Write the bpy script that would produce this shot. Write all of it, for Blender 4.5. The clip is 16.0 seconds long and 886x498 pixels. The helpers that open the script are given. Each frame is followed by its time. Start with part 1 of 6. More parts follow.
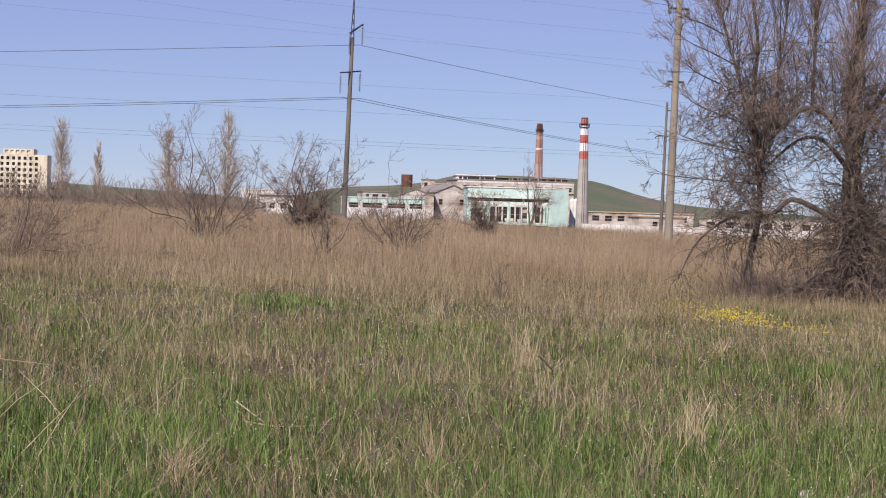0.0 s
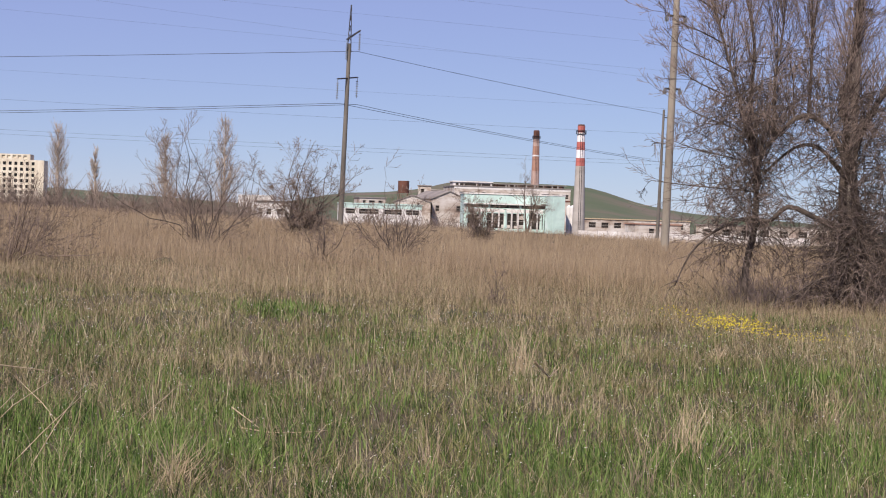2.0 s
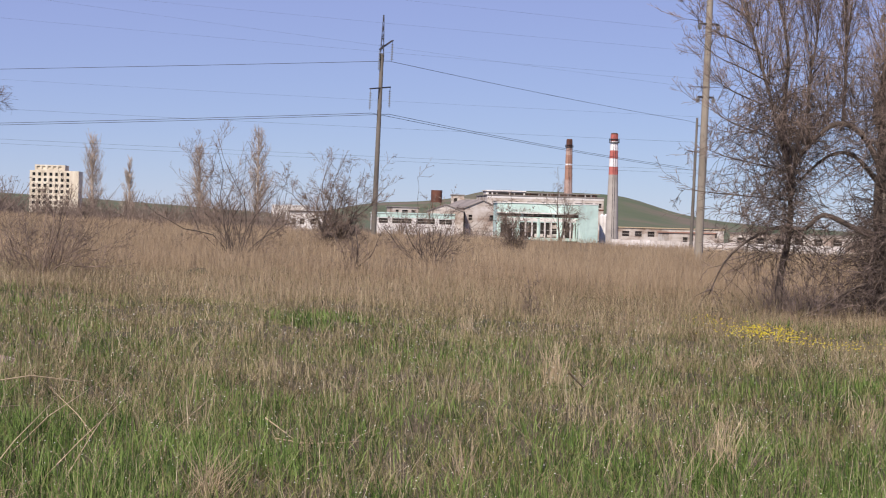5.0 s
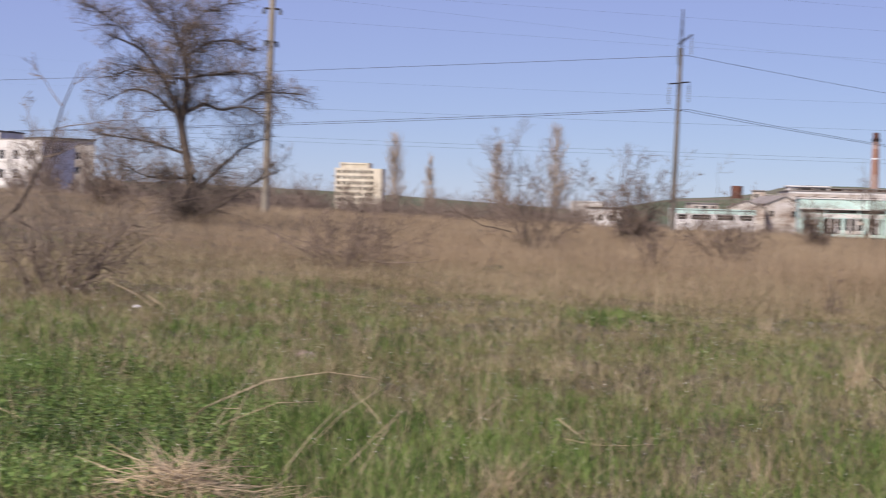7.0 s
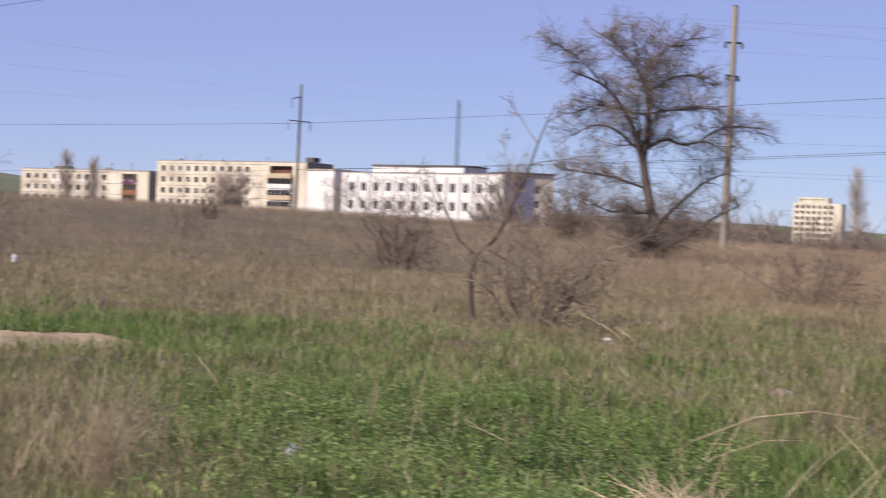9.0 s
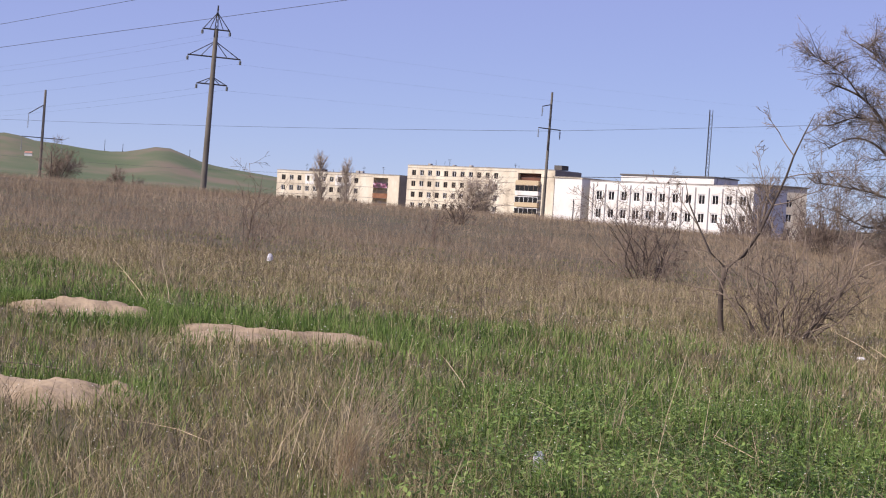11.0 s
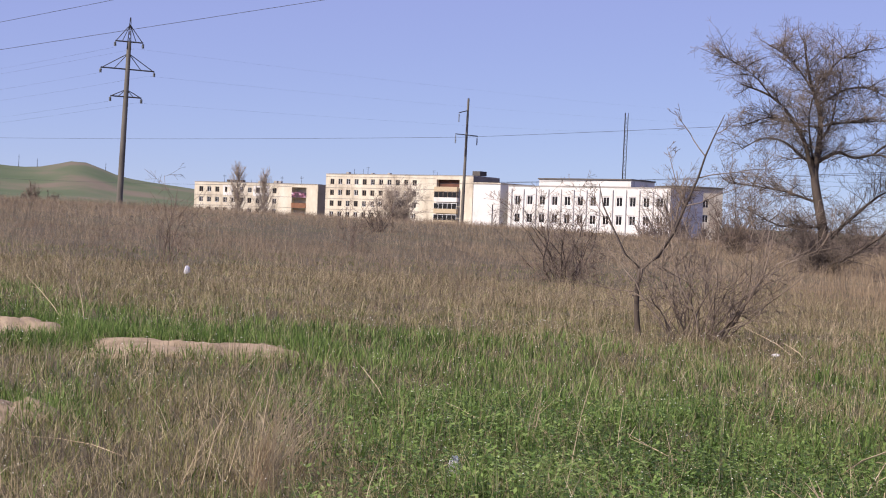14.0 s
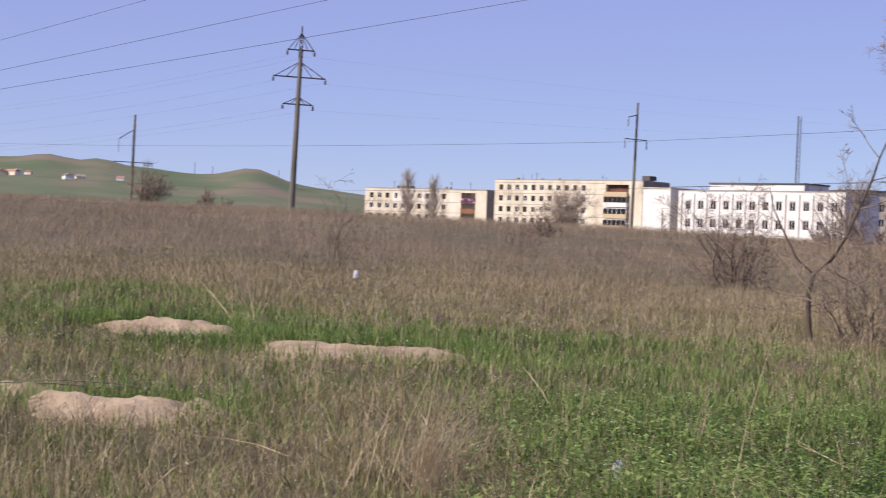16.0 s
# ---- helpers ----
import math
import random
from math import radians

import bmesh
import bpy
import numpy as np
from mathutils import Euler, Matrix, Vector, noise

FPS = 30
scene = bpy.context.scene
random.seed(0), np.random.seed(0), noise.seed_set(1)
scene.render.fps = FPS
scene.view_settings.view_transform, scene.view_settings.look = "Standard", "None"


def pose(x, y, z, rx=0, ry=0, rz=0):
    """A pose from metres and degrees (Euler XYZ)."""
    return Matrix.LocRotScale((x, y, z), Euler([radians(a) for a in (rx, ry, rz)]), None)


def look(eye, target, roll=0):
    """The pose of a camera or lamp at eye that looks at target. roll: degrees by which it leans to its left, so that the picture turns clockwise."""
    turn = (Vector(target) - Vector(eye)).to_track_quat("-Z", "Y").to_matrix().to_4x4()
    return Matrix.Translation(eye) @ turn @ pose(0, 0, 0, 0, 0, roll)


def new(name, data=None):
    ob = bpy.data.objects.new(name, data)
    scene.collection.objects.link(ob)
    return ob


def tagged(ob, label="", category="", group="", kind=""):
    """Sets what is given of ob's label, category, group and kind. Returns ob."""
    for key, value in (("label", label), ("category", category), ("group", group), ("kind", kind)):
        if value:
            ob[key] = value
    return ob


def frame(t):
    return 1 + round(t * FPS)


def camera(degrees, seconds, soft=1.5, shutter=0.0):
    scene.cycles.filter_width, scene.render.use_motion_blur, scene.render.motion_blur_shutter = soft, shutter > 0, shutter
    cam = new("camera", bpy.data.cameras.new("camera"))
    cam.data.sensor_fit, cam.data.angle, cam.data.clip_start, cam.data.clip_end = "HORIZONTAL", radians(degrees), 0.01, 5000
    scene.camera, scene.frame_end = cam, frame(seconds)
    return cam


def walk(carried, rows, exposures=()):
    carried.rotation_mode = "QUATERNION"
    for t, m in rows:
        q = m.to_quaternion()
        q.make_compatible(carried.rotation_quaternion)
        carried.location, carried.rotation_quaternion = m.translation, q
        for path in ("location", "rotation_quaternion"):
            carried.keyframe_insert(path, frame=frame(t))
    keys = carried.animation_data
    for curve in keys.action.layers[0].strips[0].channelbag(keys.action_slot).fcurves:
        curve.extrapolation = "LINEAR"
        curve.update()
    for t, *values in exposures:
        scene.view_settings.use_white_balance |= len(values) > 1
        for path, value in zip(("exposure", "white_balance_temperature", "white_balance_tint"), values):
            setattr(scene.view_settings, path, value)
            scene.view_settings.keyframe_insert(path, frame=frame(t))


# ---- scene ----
cam = camera(29.87, 16.0, soft=1.05, shutter=0.5)

# seconds, east, north, up, heading (left positive), tilt, roll
PATH = [
    (0.0, 0.022, 0.280, 1.633, -1.858, -1.441, 1.604),
    (0.5, 0.021, 0.274, 1.634, -1.824, -1.408, 1.550),
    (1.0, 0.023, 0.280, 1.636, -1.834, -1.499, 1.373),
    (1.5, 0.025, 0.283, 1.636, -1.818, -1.365, 1.453),
    (2.0, 0.022, 0.282, 1.634, -1.973, -1.217, 1.765),
    (2.5, 0.025, 0.283, 1.633, -2.097, -1.099, 1.935),
    (3.0, 0.025, 0.287, 1.634, -2.127, -1.045, 1.953),
    (5.3, 0.022, 0.295, 1.642, -0.441, -0.932, 1.663),
    (5.5, 0.026, 0.304, 1.643, 0.018, -0.948, 1.888),
    (6.0, 0.036, 0.331, 1.644, 1.850, -1.010, 1.789),
    (6.5, 0.046, 0.369, 1.646, 4.679, -1.231, 1.625),
    (7.0, 0.049, 0.424, 1.662, 9.428, -1.338, 1.525),
    (7.5, 0.065, 0.410, 1.667, 13.939, -1.142, 1.570),
    (8.0, 0.026, 0.366, 1.671, 17.692, -1.082, 2.189),
    (8.5, -0.057, 0.299, 1.661, 20.658, -0.901, 1.819),
    (9.0, -0.143, 0.258, 1.664, 25.038, -0.640, 2.064),
    (9.5, -0.219, 0.241, 1.672, 28.851, -0.563, 2.586),
    (9.7, -0.232, 0.239, 1.668, 30.358, -0.688, 2.481),
    (11.8, -0.162, 0.271, 1.662, 33.711, -0.721, 3.703),
    (12.0, -0.156, 0.267, 1.659, 33.350, -0.697, 3.534),
    (12.5, -0.158, 0.271, 1.662, 33.026, -0.569, 2.986),
    (13.0, -0.148, 0.274, 1.660, 32.200, -0.410, 2.652),
    (13.5, -0.142, 0.284, 1.662, 31.272, -0.420, 2.472),
    (14.0, -0.137, 0.279, 1.660, 30.777, -0.388, 2.288),
    (14.5, -0.134, 0.278, 1.653, 31.273, -0.345, 2.133),
    (15.0, -0.127, 0.286, 1.650, 32.815, -0.273, 2.223),
    (15.5, -0.120, 0.307, 1.646, 34.584, -0.315, 1.931),
    (16.0, -0.118, 0.325, 1.644, 36.609, -0.427, 2.202),
]
walk(cam, [(t, pose(x, y, z, 90 + tilt, 0, head) @ pose(0, 0, 0, 0, 0, roll)) for t, x, y, z, head, tilt, roll in PATH],
     exposures=((0.0, 0.12, 6500, 16), (6.0, 0.12, 6500, 16), (9.5, 0.29, 6500, 16), (16.0, 0.32, 6500, 16)))

# ---------------------------------------------------------------- light
SUN_AZ, SUN_EL = 156.0, 43.0          # degrees left of north, degrees up
world = bpy.data.worlds.new("world")
scene.world = world
world.use_nodes = True
wn = world.node_tree
sky = wn.nodes.new("ShaderNodeTexSky")
sky.sky_type = "NISHITA"
sky.sun_disc = False
sky.sun_elevation = radians(SUN_EL)
sky.sun_rotation = radians(-SUN_AZ)
sky.air_density, sky.dust_density, sky.ozone_density = 0.9, 0.05, 7.0
sky.altitude = 1500
back = wn.nodes["Background"]
back.inputs["Strength"].default_value = 0.057
tint = wn.nodes.new("ShaderNodeMix")          # clear sky, a little violet
tint.data_type, tint.blend_type = "RGBA", "MULTIPLY"
tint.inputs["Factor"].default_value = 1.0
tint.inputs["B"].default_value = (0.74, 0.83, 0.57, 1)
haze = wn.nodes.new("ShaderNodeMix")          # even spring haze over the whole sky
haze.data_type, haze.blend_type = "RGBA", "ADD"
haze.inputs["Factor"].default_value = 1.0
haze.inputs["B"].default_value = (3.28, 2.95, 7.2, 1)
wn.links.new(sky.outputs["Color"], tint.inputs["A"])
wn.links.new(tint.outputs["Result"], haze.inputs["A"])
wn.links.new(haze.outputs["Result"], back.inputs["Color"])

sun_data = bpy.data.lights.new("sun", "SUN")
sun_data.energy, sun_data.angle, sun_data.color = 5.0, radians(0.55), (1.0, 0.915, 0.82)
sun = new("sun", sun_data)
sun_way = Vector((-math.sin(radians(SUN_AZ)) * math.cos(radians(SUN_EL)), math.cos(radians(SUN_AZ)) * math.cos(radians(SUN_EL)), math.sin(radians(SUN_EL))))
sun.matrix_basis = look(sun_way * 60, (0, 0, 0))


# ---------------------------------------------------------------- materials
def material(name, stops, scale=3.0, rough=0.85, bump=0.2, fine=40.0, metal=0.0, island=0.0, random_part=0.0, translucent=0.0, stretch=(1, 1, 1)):
    """Colour ramp over two scales of noise, optional change from piece to piece."""
    m = bpy.data.materials.new(name)
    m.use_nodes = True
    t = m.node_tree
    n, l = t.nodes, t.links
    b = n["Principled BSDF"]
    b.inputs["Roughness"].default_value = rough
    b.inputs["Metallic"].default_value = metal
    b.inputs["Specular IOR Level"].default_value = 0.25
    co = n.new("ShaderNodeTexCoord")
    mp = n.new("ShaderNodeMapping")
    mp.inputs["Scale"].default_value = stretch
    l.new(co.outputs["Object"], mp.inputs["Vector"])
    a, c = n.new("ShaderNodeTexNoise"), n.new("ShaderNodeTexNoise")
    a.inputs["Scale"].default_value, a.inputs["Detail"].default_value = scale, 5
    c.inputs["Scale"].default_value, c.inputs["Detail"].default_value = fine, 4
    for x in (a, c):
        l.new(mp.outputs["Vector"], x.inputs["Vector"])
    mix = n.new("ShaderNodeMath")
    mix.operation = "MULTIPLY_ADD"
    mix.inputs[1].default_value = 0.35
    l.new(c.outputs["Fac"], mix.inputs[0])
    half = n.new("ShaderNodeMath")
    half.operation = "MULTIPLY_ADD"
    half.inputs[1].default_value, half.inputs[2].default_value = 1.3, -0.32
    l.new(a.outputs["Fac"], half.inputs[0])
    l.new(half.outputs[0], mix.inputs[2])
    out = mix.outputs[0]
    if island or random_part:
        src = n.new("ShaderNodeNewGeometry").outputs["Random Per Island"] if island else n.new("ShaderNodeObjectInfo").outputs["Random"]
        k = n.new("ShaderNodeMath")
        k.operation = "MULTIPLY_ADD"
        k.inputs[1].default_value, k.inputs[2].default_value = (island or random_part), -0.5 * (island or random_part)
        l.new(src, k.inputs[0])
        s = n.new("ShaderNodeMath")
        l.new(out, s.inputs[0])
        l.new(k.outputs[0], s.inputs[1])
        out = s.outputs[0]
    r = n.new("ShaderNodeValToRGB")
    e = r.color_ramp.elements
    while len(e) < len(stops):
        e.new(0.5)
    for i, (p, col) in enumerate(stops):
        e[i].position, e[i].color = p, (*col, 1)
    l.new(out, r.inputs["Fac"])
    l.new(r.outputs["Color"], b.inputs["Base Color"])
    if bump:
        bp = n.new("ShaderNodeBump")
        bp.inputs["Strength"].default_value, bp.inputs["Distance"].default_value = bump, 0.02
        l.new(c.outputs["Fac"], bp.inputs["Height"])
        l.new(bp.outputs["Normal"], b.inputs["Normal"])
    if translucent:
        tr = n.new("ShaderNodeBsdfTranslucent")
        l.new(r.outputs["Color"], tr.inputs["Color"])
        ms = n.new("ShaderNodeMixShader")
        ms.inputs[0].default_value = translucent
        l.new(b.outputs[0], ms.inputs[1])
        l.new(tr.outputs[0], ms.inputs[2])
        l.new(ms.outputs[0], n["Material Output"].inputs["Surface"])
    return m


def two(dark, light):
    return ((0.2, dark), (0.8, light))


M_SAND = material("sand", ((0.15, (0.17, 0.13, 0.082)), (0.45, (0.30, 0.232, 0.148)), (0.85, (0.42, 0.335, 0.22))), 2.2, 0.95, 0.9, 22.0)
M_GREEN = material("green_grass", ((0.12, (0.062, 0.085, 0.020)), (0.5, (0.16, 0.19, 0.050)), (0.88, (0.30, 0.30, 0.11))), 0.7, 0.6, 0, 6.0, island=0.95, translucent=0.3)
M_LUSH = material("lush_leaves", ((0.12, (0.036, 0.070, 0.013)), (0.5, (0.115, 0.20, 0.040)), (0.88, (0.25, 0.345, 0.095))), 0.9, 0.55, 0, 6.0, island=0.95, translucent=0.3)
M_DRY = material("dry_grass", ((0.12, (0.105, 0.082, 0.040)), (0.5, (0.285, 0.235, 0.124)), (0.88, (0.50, 0.42, 0.25))), 0.4, 0.8, 0, 4.0, island=0.95, translucent=0.25)
M_FARDRY = material("brown_steppe_grass", ((0.1, (0.23, 0.165, 0.10)), (0.5, (0.375, 0.282, 0.172)), (0.9, (0.54, 0.43, 0.275))), 0.11, 0.85, 0, 0.6, island=0.55, translucent=0.25)
M_GREY = material("grey_brown_weeds", ((0.1, (0.20, 0.150, 0.098)), (0.5, (0.295, 0.228, 0.150)), (0.9, (0.39, 0.31, 0.21))), 0.11, 0.85, 0, 0.6, island=0.5, translucent=0.2)
M_BRIGHT = material("bleached_stems", ((0.15, (0.30, 0.245, 0.145)), (0.5, (0.44, 0.37, 0.23)), (0.85, (0.62, 0.54, 0.36))), 0.4, 0.75, 0, 4.0, island=0.8, translucent=0.15)
M_STRAW = material("straw", two((0.38, 0.29, 0.17), (0.62, 0.50, 0.33)), 6, 0.75, 0.1, 30.0)
M_YELLOW = material("yellow_petals", two((0.55, 0.44, 0.02), (0.80, 0.68, 0.05)), 5, 0.6, 0, 20, island=0.4)
M_WHITEFL = material("pale_petals", two((0.6, 0.6, 0.45), (0.85, 0.85, 0.75)), 5, 0.6, 0, 20, island=0.4)
M_BARK = material("bark", two((0.055, 0.043, 0.034), (0.14, 0.112, 0.088)), 3, 0.95, 0.5, 25, stretch=(1, 1, 0.25))
M_TWIG = material("twig_bark", two((0.11, 0.083, 0.064), (0.27, 0.205, 0.155)), 1.5, 0.9, 0, 12, island=0.5)
M_TREETWIG = material("tree_twigs", two((0.10, 0.08, 0.066), (0.25, 0.20, 0.16)), 1.0, 0.9, 0, 8, island=0.5)
M_WILLOWTWIG = material("willow_twigs", two((0.11, 0.083, 0.07), (0.31, 0.24, 0.195)), 0.6, 0.85, 0, 5, island=0.55)
M_PALEBARK = material("pale_bark", two((0.12, 0.092, 0.07), (0.29, 0.23, 0.17)), 2, 0.9, 0.2, 14, island=0.4)
M_POPLAR = material("poplar_twigs", two((0.26, 0.215, 0.165), (0.48, 0.40, 0.31)), 0.6, 0.9, 0, 3, island=0.5)
M_CONCRETE = material("weathered_concrete", two((0.10, 0.09, 0.074), (0.20, 0.182, 0.15)), 0.8, 0.9, 0.3, 9, stretch=(1, 1, 0.3))
M_PALECONC = material("pale_concrete", two((0.19, 0.168, 0.13), (0.34, 0.30, 0.235)), 0.8, 0.9, 0.3, 9, stretch=(1, 1, 0.3))
M_STEEL = material("dark_steel", two((0.035, 0.035, 0.038), (0.09, 0.085, 0.08)), 3, 0.6, 0.1, 20, metal=0.4)
M_WIRE = material("wire", two((0.05, 0.05, 0.055), (0.09, 0.09, 0.095)), 0.2, 0.55, 0, 2, metal=0.5)
M_GLASSINS = material("insulator_glass", two((0.10, 0.11, 0.11), (0.22, 0.23, 0.22)), 4, 0.3, 0, 20)
M_CREAM = material("cream_panel", ((0.18, (0.36, 0.30, 0.22)), (0.42, (0.60, 0.53, 0.40)), (0.65, (0.70, 0.64, 0.50)), (0.9, (0.78, 0.74, 0.62))), 0.30, 0.9, 0.15, 2.2, stretch=(1, 1, 0.45))
M_WHITE = material("whitewashed_wall", ((0.12, (0.46, 0.43, 0.37)), (0.4, (0.68, 0.655, 0.60)), (0.9, (0.77, 0.755, 0.71))), 0.22, 0.9, 0.1, 1.5)
M_GREYWALL = material("grey_end_wall", two((0.19, 0.17, 0.15), (0.31, 0.28, 0.24)), 0.2, 0.9, 0.15, 1.5)
M_ROOF = material("roofing_felt", two((0.07, 0.065, 0.06), (0.15, 0.135, 0.12)), 0.2, 0.9, 0.1, 2)
M_FRAME = material("window_frame", ((0.2, (0.16, 0.11, 0.075)), (0.45, (0.34, 0.27, 0.20)), (0.6, (0.72, 0.71, 0.69)), (0.9, (0.82, 0.81, 0.79))), 1, 0.6, 0, 8, random_part=1.1)
M_BROWN = material("brown_boards", two((0.17, 0.075, 0.04), (0.30, 0.15, 0.085)), 1.5, 0.8, 0.2, 12)
M_TEAL = material("turquoise_panel", ((0.2, (0.38, 0.42, 0.37)), (0.42, (0.46, 0.62, 0.55)), (0.62, (0.55, 0.72, 0.64)), (0.88, (0.72, 0.77, 0.73))), 0.16, 0.8, 0.1, 0.9)
M_RUSTBRICK = material("red_brick", two((0.27, 0.14, 0.10), (0.42, 0.25, 0.18)), 0.15, 0.9, 0.2, 1.5)
M_CHIMGREY = material("grey_pink_brick", two((0.31, 0.285, 0.25), (0.47, 0.435, 0.385)), 0.12, 0.9, 0.2, 1.5, stretch=(1, 1, 2.5))
M_DERELICT = material("stained_plaster", ((0.2, (0.16, 0.11, 0.08)), (0.38, (0.36, 0.29, 0.23)), (0.55, (0.52, 0.47, 0.40)), (0.85, (0.70, 0.67, 0.62))), 0.16, 0.9, 0.2, 0.9, stretch=(1, 1, 1.6))
M_STAINED = material("stained_white_concrete", ((0.2, (0.30, 0.26, 0.22)), (0.45, (0.55, 0.51, 0.46)), (0.85, (0.74, 0.72, 0.68))), 0.25, 0.9, 0.2, 1.5)
# near-black colour standing for the unlit inside of the factory halls
M_VOID = material("painted_dark_interior", two((0.016, 0.014, 0.012), (0.06, 0.05, 0.042)), 0.6, 0.9, 0, 4)
M_PINKBRICK = material("bleached_brick", two((0.34, 0.22, 0.175), (0.52, 0.40, 0.34)), 0.2, 0.9, 0.2, 1.5, stretch=(1, 1, 2.0))
M_RED = material("red_paint", two((0.36, 0.09, 0.07), (0.52, 0.17, 0.14)), 0.15, 0.8, 0.1, 1.2)
M_WPAINT = material("white_paint", two((0.66, 0.63, 0.60), (0.85, 0.83, 0.81)), 0.15, 0.8, 0.1, 1.2)
M_RUST = material("rusty_sheet", two((0.07, 0.035, 0.025), (0.17, 0.075, 0.05)), 0.3, 0.8, 0.2, 3)
M_STONE = material("pale_stone", two((0.35, 0.31, 0.27), (0.62, 0.56, 0.50)), 6, 0.9, 0.5, 30)
M_PINKSTONE = material("pinkish_stone", two((0.17, 0.12, 0.105), (0.31, 0.235, 0.21)), 6, 0.9, 0.5, 30)
M_BAG = material("white_plastic", two((0.62, 0.62, 0.64), (0.88, 0.88, 0.90)), 6, 0.35, 0.2, 25)
M_PINK = material("pink_cloth", ((0.3, (0.55, 0.46, 0.50)), (0.45, (0.26, 0.08, 0.14)), (0.55, (0.06, 0.04, 0.05))), 0.9, 0.8, 0, 3)
M_BUSHFAR = material("far_thicket", two((0.14, 0.11, 0.085), (0.29, 0.225, 0.17)), 0.1, 0.95, 0, 1.5, island=0.5)
M_GLASS = bpy.data.materials.new("window_glass")
M_GLASS.use_nodes = True
_g = M_GLASS.node_tree.nodes["Principled BSDF"]
_g.inputs["Base Color"].default_value = (0.018, 0.017, 0.016, 1)
_g.inputs["Roughness"].default_value = 0.16
_g.inputs["Specular IOR Level"].default_value = 0.35


# ---------------------------------------------------------------- the lie of the land
def smooth(a, b, x):
    t = np.clip((x - a) / (b - a), 0, 1)
    return t * t * (3 - 2 * t)


def land(x, y):
    """Height of the ground: a flat field, a low rise to the north-west, hills far off."""
    x, y = np.asarray(x, float), np.asarray(y, float)
    r = np.hypot(x, y)
    az = np.degrees(np.arctan2(-x, y))
    z = 0.05 * np.sin(x * 1.1 + 0.7 * np.sin(y * 0.6)) * np.sin(y * 0.9 + 1) + 0.03 * np.sin(x * 2.7 + y * 1.3) * np.sin(y * 2.1 - x)
    z = z * smooth(3, 9, r) * (1 - smooth(60, 140, r))
    z = z - 0.0192 * x
    side = smooth(6, 30, az) * (1 - smooth(70, 110, az))
    z = z + 1.45 * side * smooth(35, 112, r) * (1 - smooth(125, 230, r))
    z = z - 3.0 * smooth(170, 330, r)
    # rounded hills, each: heading, range, half width in degrees, height
    for a, rr, w, h in ((-4.4, 1900, 5.6, 45), (-2.4, 1900, 0.9, 4), (-7.0, 1900, 1.3, 6), (-14, 2000, 4.0, 14), (1.8, 1900, 1.8, 9), (46, 2500, 10, 50), (43.2, 2500, 1.0, 17), (47, 2500, 1.0, 6),
                        (48.35, 2500, 0.7, 15), (50.05, 2500, 1.1, 23), (51.9, 2500, 1.2, 17), (54.5, 2500, 2.2, 24), (14, 3600, 9, 22), (27, 3700, 9, 22)):
        z = z + h * np.exp(-((az - a) / w) ** 2) * np.exp(-((r - rr) / 420) ** 2)
    return z


def at(az, d, up=0.0):
    """A place by heading in degrees (left of north positive) and range, up metres above the ground."""
    x, y = -d * math.sin(radians(az)), d * math.cos(radians(az))
    return Vector((x, y, float(land(x, y)) + up))


def level(az, d, z):
    """A place z metres over the even slope of the whole field."""
    return Vector((-d * math.sin(radians(az)), d * math.cos(radians(az)), z + 0.0192 * d * math.sin(radians(az))))


def sight(az, d, el):
    """A place by heading, range and elevation over the eye's level."""
    return Vector((-d * math.sin(radians(az)), d * math.cos(radians(az)), 1.65 + d * math.tan(radians(el))))


def mesh_of(name, verts, faces, mat, smooth_shade=False):
    me = bpy.data.meshes.new(name)
    me.from_pydata([tuple(v) for v in verts], [], faces)
    me.materials.append(mat)
    if smooth_shade:
        me.shade_smooth()
    return me


def part(name, data, mat, parent, label="", where=None):
    """One mesh object under a thing; data is a bmesh or a mesh."""
    if isinstance(data, bmesh.types.BMesh):
        me = bpy.data.meshes.new(name)
        data.to_mesh(me)
        data.free()
        me.materials.append(mat)
    else:
        me = data
    ob = new(name, me)
    ob.parent = parent
    if where is not None:
        ob.matrix_basis = where
    if label:
        tagged(ob, label)
    return ob


def thing(name, label, category, m, group="", kind=""):
    ob = new(name)
    ob.empty_display_size = 0.2
    ob.matrix_basis = m
    return tagged(ob, label, category, group, kind)


def single(name, data, mat, label, category, m=None, group="", kind=""):
    """A thing of one mesh."""
    ob = part(name, data, mat, None, "", m)
    return tagged(ob, label, category, group, kind)


def box(bm, x0, x1, y0, y1, z0, z1, bevel=0.0):
    r = bmesh.ops.create_cube(bm, size=1.0)
    bmesh.ops.scale(bm, vec=(x1 - x0, y1 - y0, z1 - z0), verts=r["verts"])
    bmesh.ops.translate(bm, vec=((x0 + x1) / 2, (y0 + y1) / 2, (z0 + z1) / 2), verts=r["verts"])
    if bevel:
        es = list({e for v in r["verts"] for e in v.link_edges})
        bmesh.ops.bevel(bm, geom=es, offset=bevel, segments=1, affect="EDGES")
    return bm


def cone(bm, p, q, r0, r1, sides=10):
    """A tapered bar from p to q."""
    p, q = Vector(p), Vector(q)
    r = bmesh.ops.create_cone(bm, cap_ends=True, segments=sides, radius1=r0, radius2=r1, depth=(q - p).length)
    m = Matrix.Translation((p + q) / 2) @ (q - p).to_track_quat("Z", "Y").to_matrix().to_4x4()
    bmesh.ops.transform(bm, matrix=m, verts=r["verts"])
    return bm


